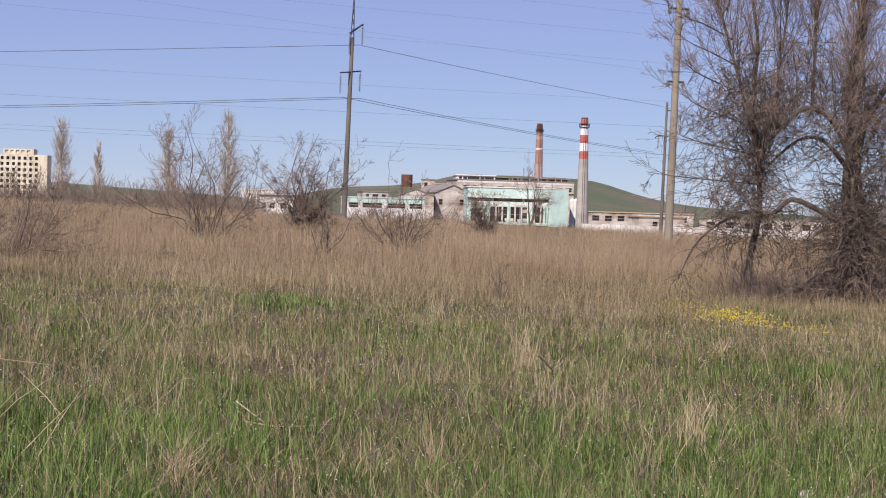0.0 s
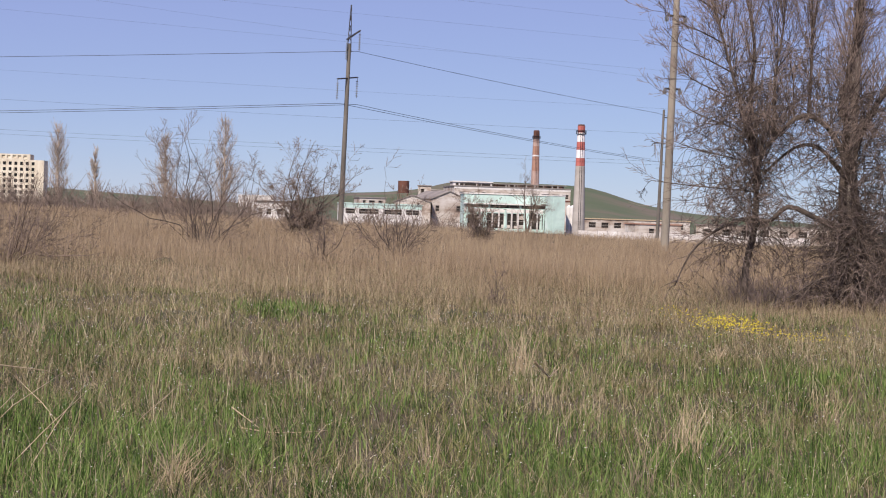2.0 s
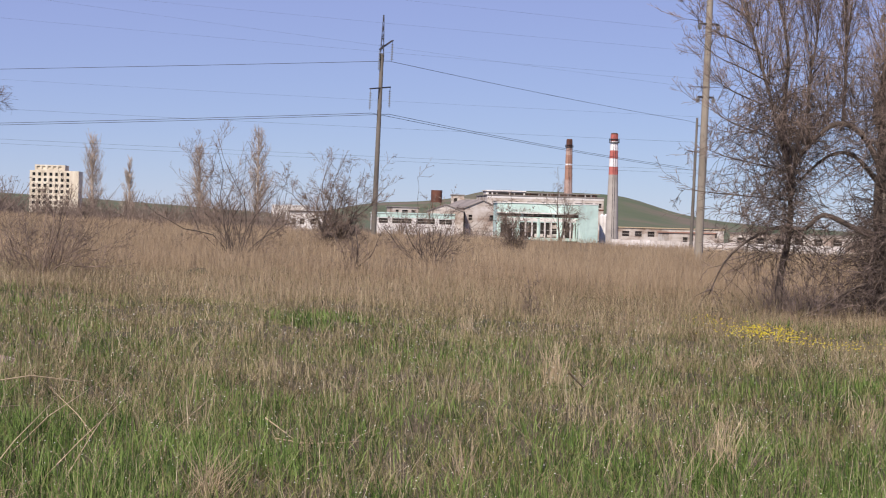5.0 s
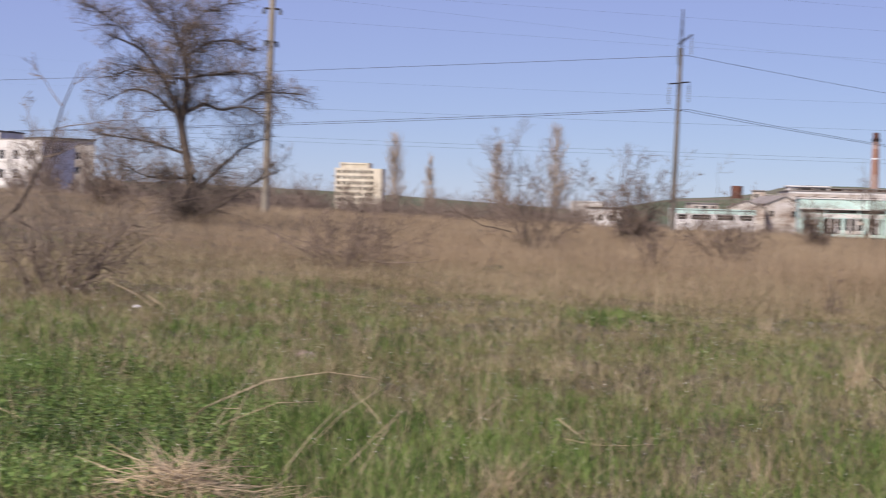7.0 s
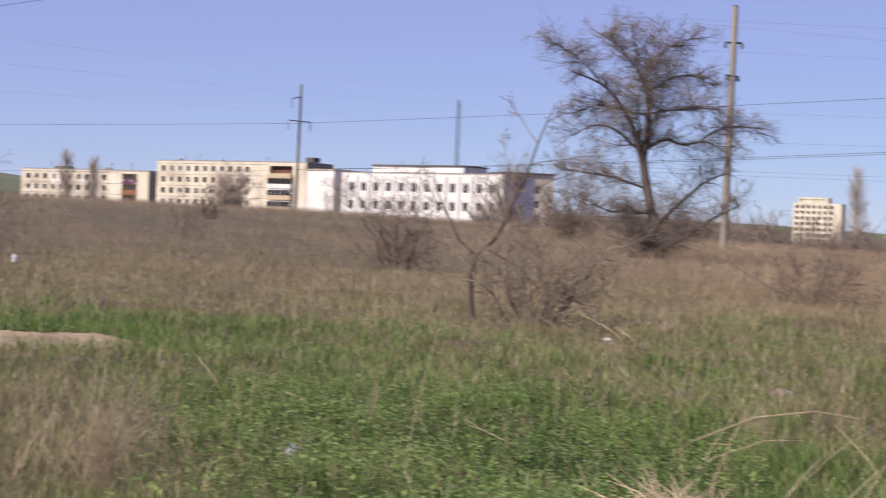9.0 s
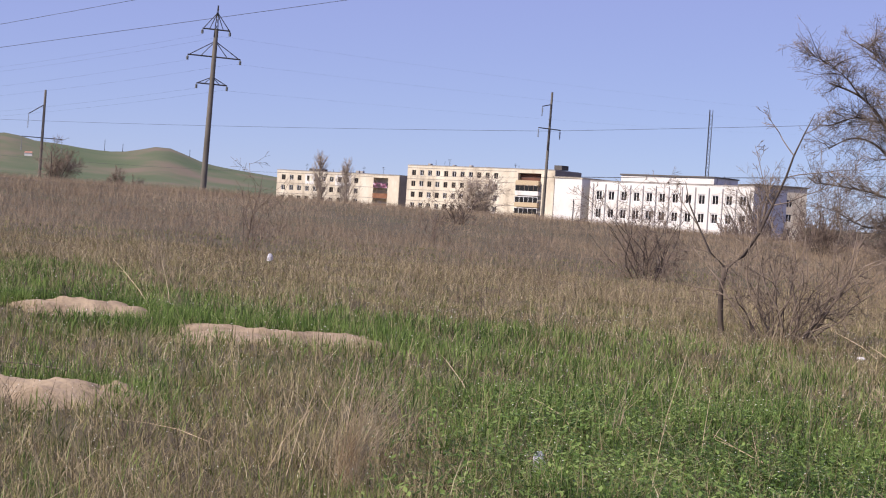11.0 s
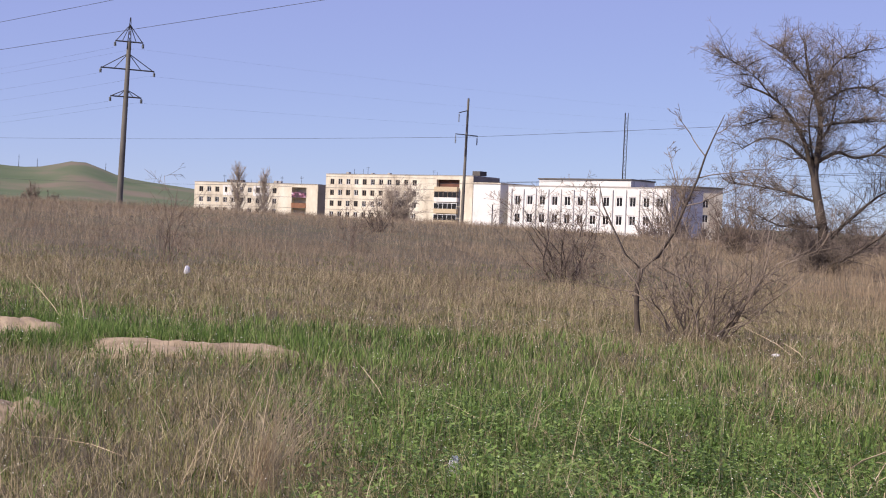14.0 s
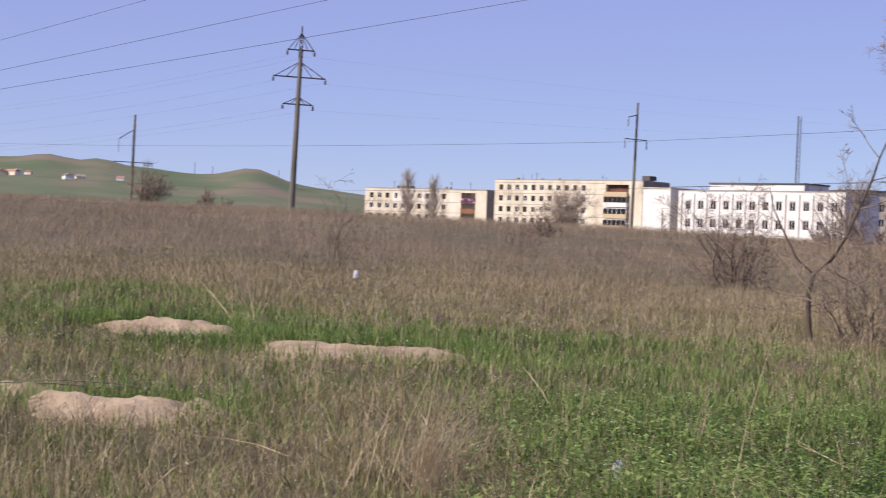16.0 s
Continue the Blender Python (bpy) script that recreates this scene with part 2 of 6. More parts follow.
# ---------------------------------------------------------------- ground
def build_ground():
    az = np.concatenate([np.arange(-28, 64, 0.5), np.arange(64, 332, 6.0)])
    rad = np.concatenate([[0.4, 1, 2, 3, 4, 5, 6], np.arange(6.5, 40, 0.45), np.geomspace(40.4, 4700, 100)])
    A, R = np.meshgrid(np.radians(az), rad)
    x, y = -R * np.sin(A), R * np.cos(A)
    z = land(x, y)
    v = np.stack([x, y, z], -1).reshape(-1, 3)
    n, k = len(az), len(rad)
    faces = []
    for j in range(k - 1):
        for i in range(n):
            a, b = j * n + i, j * n + (i + 1) % n
            faces.append((a, b, b + n, a + n))
    faces.append(tuple(range(n))[::-1])
    me = mesh_of("ground", v, faces, M_GROUND, True)
    return tagged(new("ground", me), "wide field of soil and sparse turf with hills", "ground", kind="structure")


def ground_material():
    """Soil under the grass near by; dull green turf with brown stretches on the far land."""
    m = material("ground_turf", ((0.2, (0.06, 0.05, 0.03)), (0.5, (0.095, 0.08, 0.048)), (0.8, (0.07, 0.075, 0.032))), 0.5, 0.95, 0.5, 7.0)
    n, l = m.node_tree.nodes, m.node_tree.links
    b = n["Principled BSDF"]
    near = b.inputs["Base Color"].links[0].from_socket
    co = n.new("ShaderNodeTexCoord")
    big = n.new("ShaderNodeTexNoise")
    big.inputs["Scale"].default_value, big.inputs["Detail"].default_value = 0.009, 6
    l.new(co.outputs["Object"], big.inputs["Vector"])
    r = n.new("ShaderNodeValToRGB")
    e = r.color_ramp.elements
    e.new(0.5)
    for i, (p, c) in enumerate(((0.35, (0.080, 0.112, 0.052)), (0.52, (0.108, 0.126, 0.068)), (0.68, (0.165, 0.135, 0.094)))):
        e[i].position, e[i].color = p, (*c, 1)
    l.new(big.outputs["Fac"], r.inputs["Fac"])
    ln = n.new("ShaderNodeVectorMath")
    ln.operation = "LENGTH"
    l.new(co.outputs["Object"], ln.inputs[0])
    mr = n.new("ShaderNodeMapRange")
    mr.inputs["From Min"].default_value, mr.inputs["From Max"].default_value = 500, 1100
    l.new(ln.outputs["Value"], mr.inputs["Value"])
    mx = n.new("ShaderNodeMix")
    mx.data_type = "RGBA"
    l.new(mr.outputs["Result"], mx.inputs["Factor"])
    l.new(near, mx.inputs["A"])
    l.new(r.outputs["Color"], mx.inputs["B"])
    l.new(mx.outputs["Result"], b.inputs["Base Color"])
    return m


M_GROUND = ground_material()
build_ground()

# ---------------------------------------------------------------- bare trees and bushes
def tubes(lines, sides):
    """One mesh of tapered bars along the lines, each a list of (place, radius)."""
    verts, faces = [], []
    for line in lines:
        base = len(verts)
        n = len(line)
        for i, (p, r) in enumerate(line):
            a = line[max(i - 1, 0)][0]
            b = line[min(i + 1, n - 1)][0]
            d = (b - a)
            if d.length < 1e-6:
                d = Vector((0, 0, 1))
            d.normalize()
            u = d.orthogonal().normalized()
            w = d.cross(u)
            for k in range(sides):
                ang = 2 * math.pi * k / sides
                verts.append(p + (u * math.cos(ang) + w * math.sin(ang)) * r)
        for i in range(n - 1):
            for k in range(sides):
                k2 = (k + 1) % sides
                faces.append((base + i * sides + k, base + i * sides + k2, base + (i + 1) * sides + k2, base + (i + 1) * sides + k))
        faces.append(tuple(base + (n - 1) * sides + k for k in range(sides)))
    return verts, faces


THIN = [0.003]          # least radius of a twig


def grow(rng, p, d, length, radius, lvl, spec, out):
    """A branch and, by the spec of its level, its side branches."""
    s = spec[lvl]
    n = s["seg"]
    step = length / n
    line = [(p.copy(), radius)]
    pos, way = p.copy(), d.normalized()
    nodes = []
    for i in range(n):
        f = (i + 1) / n
        way = way + Vector((rng.gauss(0, s["wob"]), rng.gauss(0, s["wob"]), rng.gauss(0, s["wob"]) + s["up"] * (1 if s.get("late", 0) < f else 0)))
        way.normalize()
        pos = pos + way * step
        line.append((pos.copy(), max(radius * (1 - f * (1 - s["tip"])), THIN[0])))
        nodes.append((f, pos.copy(), way.copy()))
    out[min(lvl, 2)].append(line)
    if lvl + 1 >= len(spec):
        return
    for _ in range(max(0, round(rng.gauss(s["kids"], s["kids"] * 0.15)))):
        f, q, w = rng.choice([x for x in nodes if x[0] >= s["from"]] or nodes)
        back_f = rng.random() * step
        q = q - w * back_f
        side = w.orthogonal().normalized()
        side.rotate(Matrix.Rotation(rng.random() * 2 * math.pi, 3, w))
        ang = radians(rng.gauss(s["ang"], s["ang"] * 0.25))
        nd = w * math.cos(ang) + side * math.sin(ang)
        grow(rng, q, nd, length * s["len"] * rng.uniform(0.6, 1.2) * (1.15 - 0.5 * f), max(radius * s["rad"] * (1.1 - 0.6 * f), 0.004), lvl + 1, spec, out)


def tree_parts(ob, out, mats=(M_BARK, M_BARK, M_TWIG), names=("trunk", "bough", "crown")):
    for i in range(3):
        if out[i]:
            v, f = tubes(out[i], (9, 4, 3)[i])
            p = part(names[i], mesh_of(names[i], v, f, mats[i], True), mats[i], ob)
            if i:
                tagged(p, kind="stuff")
    return ob


def lv(seg, wob, up, kids, frm, ang, ln, rad, tip=0.25, late=0):
    return {"seg": seg, "wob": wob, "up": up, "kids": kids, "from": frm, "ang": ang, "len": ln, "rad": rad, "tip": tip, "late": late}


def bush(az, d, height, width, stems, seed, label, dense=1.0, mats=(M_BARK, M_TWIG, M_TWIG), thick=0.022, group="bare bushes in the field", name="bush", thin=0.0):
    """Many stems from one foot, leaning outwards."""
    rng = random.Random(seed)
    THIN[0] = thin or 0.00009 * d
    stems = round(stems * 1.4)
    out = [[], [], []]
    spec = [lv(8, 0.20, 0.05, 9 * dense, 0.12, 46, 0.36, 0.45), lv(4, 0.18, 0.03, 6 * dense, 0.1, 46, 0.5, 0.55), lv(2, 0.16, 0.02, 3 * dense, 0.15, 44, 0.6, 0.7), lv(1, 0.12, 0.03, 0, 0, 0, 0, 0.5)]
    for i in range(stems):
        a = rng.random() * 2 * math.pi
        low = i % 5 == 0
        lean = rng.uniform(0.6, 1.15) if low else rng.uniform(0.03, 0.65)
        way = Vector((math.cos(a) * lean * width / height, math.sin(a) * lean * width / height, 1.0))
        foot = Vector((math.cos(a), math.sin(a), 0)) * rng.uniform(0, 0.14 * width)
        foot.z = -0.06
        ln = width * rng.uniform(0.5, 0.85) if low else height * rng.uniform(0.6, 1.05) * (1.05 - 0.2 * lean)
        grow(rng, foot, way, ln, thick * rng.uniform(0.5, 1.15), 0, spec, out)
    ob = thing(name, label, "bush", Matrix.Translation(at(az, d)), group)
    return tree_parts(ob, out, mats, ("stem", "branch", "crown"))


def limb(out, level_, pts, r0, r1):
    """A hand-shaped limb through the points, tapering from r0 to r1, rounded between them."""
    p = [Vector(q) for q in pts]
    line = []
    n = len(p)
    for i in range(n - 1):
        a, b, c, d = p[max(i - 1, 0)], p[i], p[i + 1], p[min(i + 2, n - 1)]
        for k in range(3):
            t = k / 3
            line.append(0.5 * ((2 * b) + (c - a) * t + (2 * a - 5 * b + 4 * c - d) * t * t + (3 * b - a - 3 * c + d) * t ** 3))
    line.append(p[-1])
    m = len(line) - 1
    out[level_].append([(q, r0 + (r1 - r0) * i / m) for i, q in enumerate(line)])
    return line


def dress(rng, line, out, n, spec, length, radius, up, spread=0.8, start=0.15, along=0.5):
    """Side branches along a limb: each leans out, along the limb and upwards by the given shares."""
    m = len(line)
    for _ in range(n):
        f = start + (1 - start) * rng.random()
        i = min(int(f * (m - 1)), m - 2)
        q = line[i].lerp(line[i + 1], f * (m - 1) - i)
        w = (line[i + 1] - line[i]).normalized() * along
        d = w + Vector((rng.gauss(0, spread), rng.gauss(0, spread), rng.gauss(up, 0.4)))
        grow(rng, q, d, length * rng.uniform(0.5, 1.25) * (1.15 - 0.45 * f), radius * rng.uniform(0.7, 1.2), 1, spec, out)


def big_tree():
    """Old bare tree with a crooked trunk, a leaning twin, low boughs and drooping twigs."""
    rng = random.Random(5)
    THIN[0] = 0.0058
    out = [[], [], []]
    spec = [None, lv(4, 0.17, 0.02, 9, 0.1, 48, 0.55, 0.45), lv(2, 0.15, -0.02, 4.5, 0.1, 46, 0.7, 0.6), lv(1, 0.15, -0.08, 0, 0, 0, 0, 0.6)]
    trunk = limb(out, 0, ((0.05, 0, -0.3), (0.07, 0, 0.9), (0.05, 0, 1.8), (-0.26, 0, 3.3), (-0.40, 0, 4.3), (-0.26, 0, 5.3), (-0.25, 0, 6.6), (-0.48, 0, 7.4), (-0.80, 0.1, 8.4), (-1.05, 0.1, 9.8)), 0.27, 0.03)
    limbs = [
        limb(out, 0, ((-0.36, 0, 3.9), (-0.62, -0.2, 4.7), (-0.85, -0.3, 5.5), (-1.5, -0.4, 6.6), (-2.3, -0.5, 7.4), (-3.6, -0.6, 7.9)), 0.13, 0.03),
        limb(out, 1, ((-0.36, 0, 4.5), (-0.95, 0.2, 4.95), (-1.7, 0.4, 5.55), (-2.6, 0.5, 5.7), (-3.5, 0.6, 5.2)), 0.10, 0.025),
        limb(out, 1, ((-0.33, 0, 4.7), (0.2, -0.2, 5.0), (0.6, -0.4, 5.12), (1.25, -0.5, 4.9), (2.2, -0.7, 5.05), (3.1, -0.8, 4.6)), 0.12, 0.03),
        limb(out, 1, ((1.9, -0.6, 5.0), (2.5, -0.4, 5.5), (3.3, -0.3, 5.75), (4.5, -0.2, 5.7)), 0.06, 0.02),
        limb(out, 1, ((0.08, 0, 1.1), (0.6, 0.3, 1.8), (1.3, 0.5, 2.5), (2.3, 0.7, 3.4), (3.2, 0.9, 3.8)), 0.13, 0.03),
        limb(out, 1, ((0.07, 0, 0.3), (0.7, -0.4, 0.55), (1.5, -0.6, 1.0), (2.6, -0.8, 1.8), (3.7, -1.0, 2.4)), 0.13, 0.03),
        limb(out, 1, ((-0.2, 0, 3.0), (-0.8, 0.3, 3.2), (-1.6, 0.4, 3.45), (-2.9, 0.6, 3.65), (-4.0, 0.7, 3.75)), 0.09, 0.02),
        limb(out, 1, ((0.0, 0, 2.0), (-0.6, -0.3, 1.95), (-1.8, -0.6, 2.0), (-2.9, -0.8, 2.5)), 0.08, 0.02),
        limb(out, 1, ((-0.4, 0, 7.1), (0.2, 0.3, 7.5), (0.8, 0.4, 7.85), (1.7, 0.5, 7.9), (2.5, 0.6, 7.5)), 0.085, 0.02),
        limb(out, 1, ((-0.5, 0, 7.5), (-0.1, 0.2, 8.3), (0.5, 0.3, 9.1), (1.5, 0.4, 9.5)), 0.07, 0.02),
        limb(out, 1, ((-0.25, 0, 6.2), (0.5, -0.3, 6.35), (1.4, -0.5, 6.4), (2.7, -0.7, 6.5)), 0.06, 0.02),
        limb(out, 1, ((-0.5, 0, 7.5), (-1.0, -0.2, 8.3), (-1.7, -0.3, 9.1), (-2.7, -0.4, 9.7)), 0.07, 0.02),
        limb(out, 1, ((-0.3, 0, 6.2), (-1.2, 0.4, 6.3), (-2.4, 0.7, 6.6), (-3.6, 0.9, 6.2)), 0.06, 0.02),
        limb(out, 1, ((-2.3, -0.5, 7.4), (-3.1, -0.7, 8.3), (-4.3, -0.9, 9.0)), 0.05, 0.015),
        limb(out, 1, ((-0.25, 0, 5.6), (0.2, 0.9, 6.4), (0.4, 1.7, 7.6), (0.6, 2.1, 8.8)), 0.08, 0.02),
        limb(out, 1, ((-0.4, 0, 4.4), (-0.6, -1.0, 5.4), (-0.7, -1.8, 6.6), (-0.4, -2.2, 7.8)), 0.08, 0.02)]
    dress(rng, trunk, out, 40, spec, 1.8, 0.022, 0.35, start=0.5)
    for b in limbs:
        dress(rng, b, out, 24, spec, 1.75, 0.022, 0.28, start=0.15)
    for b in limbs[4:8]:
        dress(rng, b, out, 12, spec, 1.5, 0.024, 0.5, start=0.1)
    for i in range(70):
        a = rng.random() * 6.283
        grow(rng, Vector((math.cos(a) * 0.4, math.sin(a) * 0.4, -0.1)), Vector((math.cos(a) * 0.45, math.sin(a) * 0.45, 1)), rng.uniform(0.9, 2.2), 0.014, 1, spec, out)
    head = Matrix.Rotation(radians(18.0), 4, "Z")
    ob = thing("tree", "large old bare tree with crooked double trunk and drooping twigs", "tree", Matrix.Translation(at(18.0, 72.0)) @ head)
    tree_parts(ob, out, (M_BARK, M_BARK, M_TREETWIG))


def willow():
    """Old many-stemmed tree: arching limb, upright shoots above, a curtain of hanging twigs below."""
    rng = random.Random(11)
    THIN[0] = 0.0042
    out = [[], [], []]
    shoot = [None, lv(5, 0.10, 0.05, 6.5, 0.08, 27, 0.52, 0.5), lv(3, 0.15, 0.05, 3, 0.1, 36, 0.55, 0.65), lv(1, 0.16, -0.02, 0, 0, 0, 0, 0.6)]
    hang = [None, lv(4, 0.26, -0.16, 4, 0.1, 45, 0.45, 0.6), lv(2, 0.22, -0.10, 2, 0.1, 45, 0.6, 0.7), lv(1, 0.2, -0.1, 0, 0, 0, 0, 0.6)]
    # the near clump of stems and the second stem
    main = [
        limb(out, 0, ((0.0, 0, -0.2), (0.05, 0.0, 1.2), (0.0, 0.0, 2.4), (0.05, 0.1, 3.4), (0.0, 0.2, 4.6), (0.25, 0.2, 6.2), (0.30, 0.3, 8.4)), 0.125, 0.03),
        limb(out, 0, ((0.35, 0.2, -0.2), (0.42, 0.2, 1.4), (0.2, 0.1, 2.8), (0.3, 0, 3.7), (0.95, -0.1, 5.0), (1.5, 0, 6.4), (1.8, 0, 8.2)), 0.11, 0.03),
        limb(out, 0, ((-1.95, 0.1, -0.2), (-1.92, 0.1, 0.9), (-1.75, 0.0, 1.9), (-1.80, 0.0, 3.0), (-1.95, 0.1, 4.2), (-1.9, 0.1, 5.6), (-2.3, 0.2, 7.4)), 0.085, 0.02),
        limb(out, 0, ((-1.80, 0.0, 3.0), (-2.1, -0.2, 4.2), (-2.4, -0.3, 5.2), (-2.75, -0.4, 6.4), (-3.0, -0.4, 7.6)), 0.045, 0.015),
        limb(out, 0, ((-0.75, -0.1, 4.05), (-0.72, -0.1, 5.2), (-0.75, 0.0, 6.4), (-0.72, 0.1, 8.0)), 0.038, 0.015),
        limb(out, 0, ((-0.1, 0.0, 4.1), (-0.05, 0.2, 4.7), (0.2, 0.3, 5.6), (0.35, 0.4, 7.4)), 0.065, 0.02),
        limb(out, 0, ((-1.4, -0.1, 3.6), (-1.45, -0.2, 4.8), (-1.3, -0.3, 6.0), (-1.35, -0.3, 7.6)), 0.035, 0.012),
        limb(out, 0, ((1.3, 0.3, -0.2), (1.5, 0.3, 2.0), (1.7, 0.3, 4.0), (2.4, 0.2, 6.0), (2.8, 0.2, 8.0)), 0.11, 0.03)]
    arch = limb(out, 1, ((0.1, 0, 2.7), (-0.05, -0.1, 3.35), (-0.4, -0.2, 3.9), (-0.85, -0.25, 4.08), (-1.3, -0.2, 3.75), (-1.68, -0.15, 3.2), (-1.8, -0.1, 2.5)), 0.10, 0.03)
    inner = limb(out, 1, ((0.0, 0.3, 2.9), (-0.5, 0.3, 3.45), (-1.0, 0.3, 3.45), (-1.6, 0.2, 2.9)), 0.07, 0.03)
    bough = limb(out, 1, ((0.05, -0.2, 1.7), (-0.56, -0.4, 2.0), (-1.09, -0.6, 2.2), (-1.46, -0.6, 1.9), (-1.98, -0.6, 1.93), (-2.58, -0.6, 1.63), (-3.03, -0.6, 1.18), (-3.33, -0.6, 0.5)), 0.085, 0.015)
    low = limb(out, 1, ((0.1, -0.3, 0.9), (-0.5, -0.5, 0.7), (-1.0, -0.6, 0.35), (-1.5, -0.7, 0.1)), 0.05, 0.012)
    # upright shoots
    for b, n in zip(main, (62, 62, 66, 46, 40, 44, 42, 30)):
        dress(rng, b, out, n, shoot, 2.2, 0.011, 1.0, 0.36, 0.34)
    dress(rng, arch, out, 46, shoot, 2.2, 0.012, 1.0, 0.3, 0.1, 0.0)
    dress(rng, arch, out, 30, hang, 0.9, 0.009, 0.0, 0.8, 0.1, 0.0)
    # limbs that reach out on the open side
    for z, x, ln, up in ((2.5, -1.8, 2.3, 0.1), (3.1, -1.85, 1.7, 0.3), (3.7, -1.95, 1.5, 0.5), (4.3, -2.0, 1.5, 0.6), (4.9, -2.2, 1.6, 0.7), (5.5, -2.4, 1.5, 0.7), (6.1, -2.5, 1.4, 0.9)):
        q = Vector((x, 0, z))
        side = limb(out, 1, (q, q + Vector((-0.4 * ln, rng.uniform(-0.4, 0.4), up * 0.3 * ln)), q + Vector((-0.75 * ln, rng.uniform(-0.6, 0.6), up * 0.55 * ln)), q + Vector((-ln, rng.uniform(-0.7, 0.7), up * ln * 0.9))), 0.026, 0.006)
        dress(rng, side, out, 5 if z < 3 else 12, shoot, 1.1, 0.007, 0.4, 0.5, 0.0)
    for b, n in ((bough, 34), (low, 8), (inner, 8)):
        dress(rng, b, out, n, hang, 0.75, 0.009, 0.1, 0.8, 0.2)
    # curtains of hanging, crooked twigs round the two feet
    for n, x0, sx, z0, z1 in ((400, -1.95, 0.45, 1.3, 4.8), (500, 0.30, 0.42, 0.3, 2.3), (400, 0.55, 0.5, 1.6, 4.6), (90, 1.6, 0.5, 0.6, 4.0), (110, -1.2, 0.7, 3.9, 5.6)):
        for _ in range(n):
            q = Vector((rng.gauss(x0, sx), rng.gauss(0, 0.4), rng.uniform(z0, z1)))
            grow(rng, q, Vector((rng.gauss(0, 0.8), rng.gauss(0, 0.6), rng.uniform(-0.9, 0.5))), rng.uniform(0.6, 1.5), 0.010, 1, hang, out)
    for _ in range(90):
        grow(rng, Vector((rng.uniform(-2.4, 2.2), rng.gauss(0, 0.5), -0.05)), Vector((rng.gauss(0, 0.5), rng.gauss(0, 0.4), 1)), rng.uniform(0.5, 1.3), 0.008, 1, shoot, out)
    ob = thing("willow_tree", "old bare willow with dense hanging brown twigs", "tree", Matrix.Translation(at(-15.35, 35.5)) @ Matrix.Rotation(radians(-14), 4, "Z"))
    tree_parts(ob, out, (M_BARK, M_BARK, M_WILLOWTWIG))


def poplar(az, d, top, seed, spread=0.115):
    """Slim pyramidal poplar, all twigs steep."""
    rng = random.Random(seed)
    out = [[], [], []]
    h = top
    THIN[0] = 0.017
    out[0].append([(Vector((0, 0, -0.3)), 0.28), (Vector((0.1, 0, h * 0.4)), 0.2), (Vector((0, 0, h * 0.97)), 0.04)])
    spec = [None, lv(4, 0.06, 0.08, 9, 0.15, 22, 0.5, 0.6), lv(3, 0.06, 0.05, 0, 0, 0, 0, 0.5)]
    for _ in range(105):
        z = h * rng.uniform(0.12, 0.93)
        a = rng.random() * 6.283
        grow(rng, Vector((0, 0, z)), Vector((math.cos(a) * 0.62, math.sin(a) * 0.62, 1)), h * spread * 2.0 * (1.35 - z / h) * rng.uniform(0.7, 1.3), 0.06, 1, spec, out)
    ob = thing("poplar", "slender bare grey-brown poplar behind the field", "tree", Matrix.Translation(at(az, d)), "row of poplars")
    tree_parts(ob, out, (M_POPLAR, M_POPLAR, M_POPLAR))


def far_tree(az, d, h, w, seed, label, mats=(M_BARK, M_TWIG, M_TWIG), twig=1.0, name="tree", stems=4):
    rng = random.Random(seed)
    THIN[0] = 0.00007 * d
    out = [[], [], []]
    spec = [lv(6, 0.10, 0.03, 9, 0.2, 42, 0.58, 0.45), lv(4, 0.10, 0.05, 7 * twig, 0.1, 40, 0.6, 0.45), lv(3, 0.09, 0.05, 5 * twig, 0.1, 36, 0.75, 0.6), lv(1, 0.09, 0.02, 0, 0, 0, 0, 0.5)]
    for i in range(stems):
        a = rng.random() * 6.283
        k = rng.uniform(0.1, 0.9) * w / h
        grow(rng, Vector((0, 0, -0.2)), Vector((math.cos(a) * k, math.sin(a) * k, 1)), h * rng.uniform(0.7, 1.0), 0.016 * h, 0, spec, out)
    ob = thing(name, label, "tree", Matrix.Translation(at(az, d)), "bare trees")
    tree_parts(ob, out, mats)


def thicket():
    """Far belt of brush at the edge of the field: many fans of thin twigs."""
    rng = random.Random(77)
    lines = []
    for a0, a1, d0, d1, n, h0, h1 in ((4.5, 19, 240, 330, 620, 5.0, 8.8), (-3, 4.5, 230, 330, 170, 2.6, 5.0), (14, 24, 150, 260, 330, 2.4, 5.0), (-9.5, -3, 300, 420, 60, 2.0, 4.2)):
        for _ in range(n):
            az, d = rng.uniform(a0, a1), rng.uniform(d0, d1)
            q = at(az, d)
            h = rng.uniform(h0, h1) * (0.75 + 0.25 * math.sin(az * 3.7) * math.sin(az * 0.9 + 1))
            for _ in range(5):
                w = Vector((rng.gauss(0, 0.45), rng.gauss(0, 0.45), 1)) * h * rng.uniform(0.6, 1)
                m = q + w * 0.5 + Vector((rng.gauss(0, 0.1), rng.gauss(0, 0.1), 0))
                lines.append([(q, 0.05), (q + w, 0.02)])
                for _ in range(2):
                    e = m + Vector((rng.gauss(0, 0.4), rng.gauss(0, 0.4), rng.uniform(0.1, 0.5))) * h * 0.5
                    lines.append([(m, 0.03), (e, 0.012)])
    v, f = tubes(lines, 3)
    single("brushwood", mesh_of("brushwood", v, f, M_BUSHFAR), M_BUSHFAR, "distant belt of bare grey-brown brushwood", "bushes", kind="stuff")


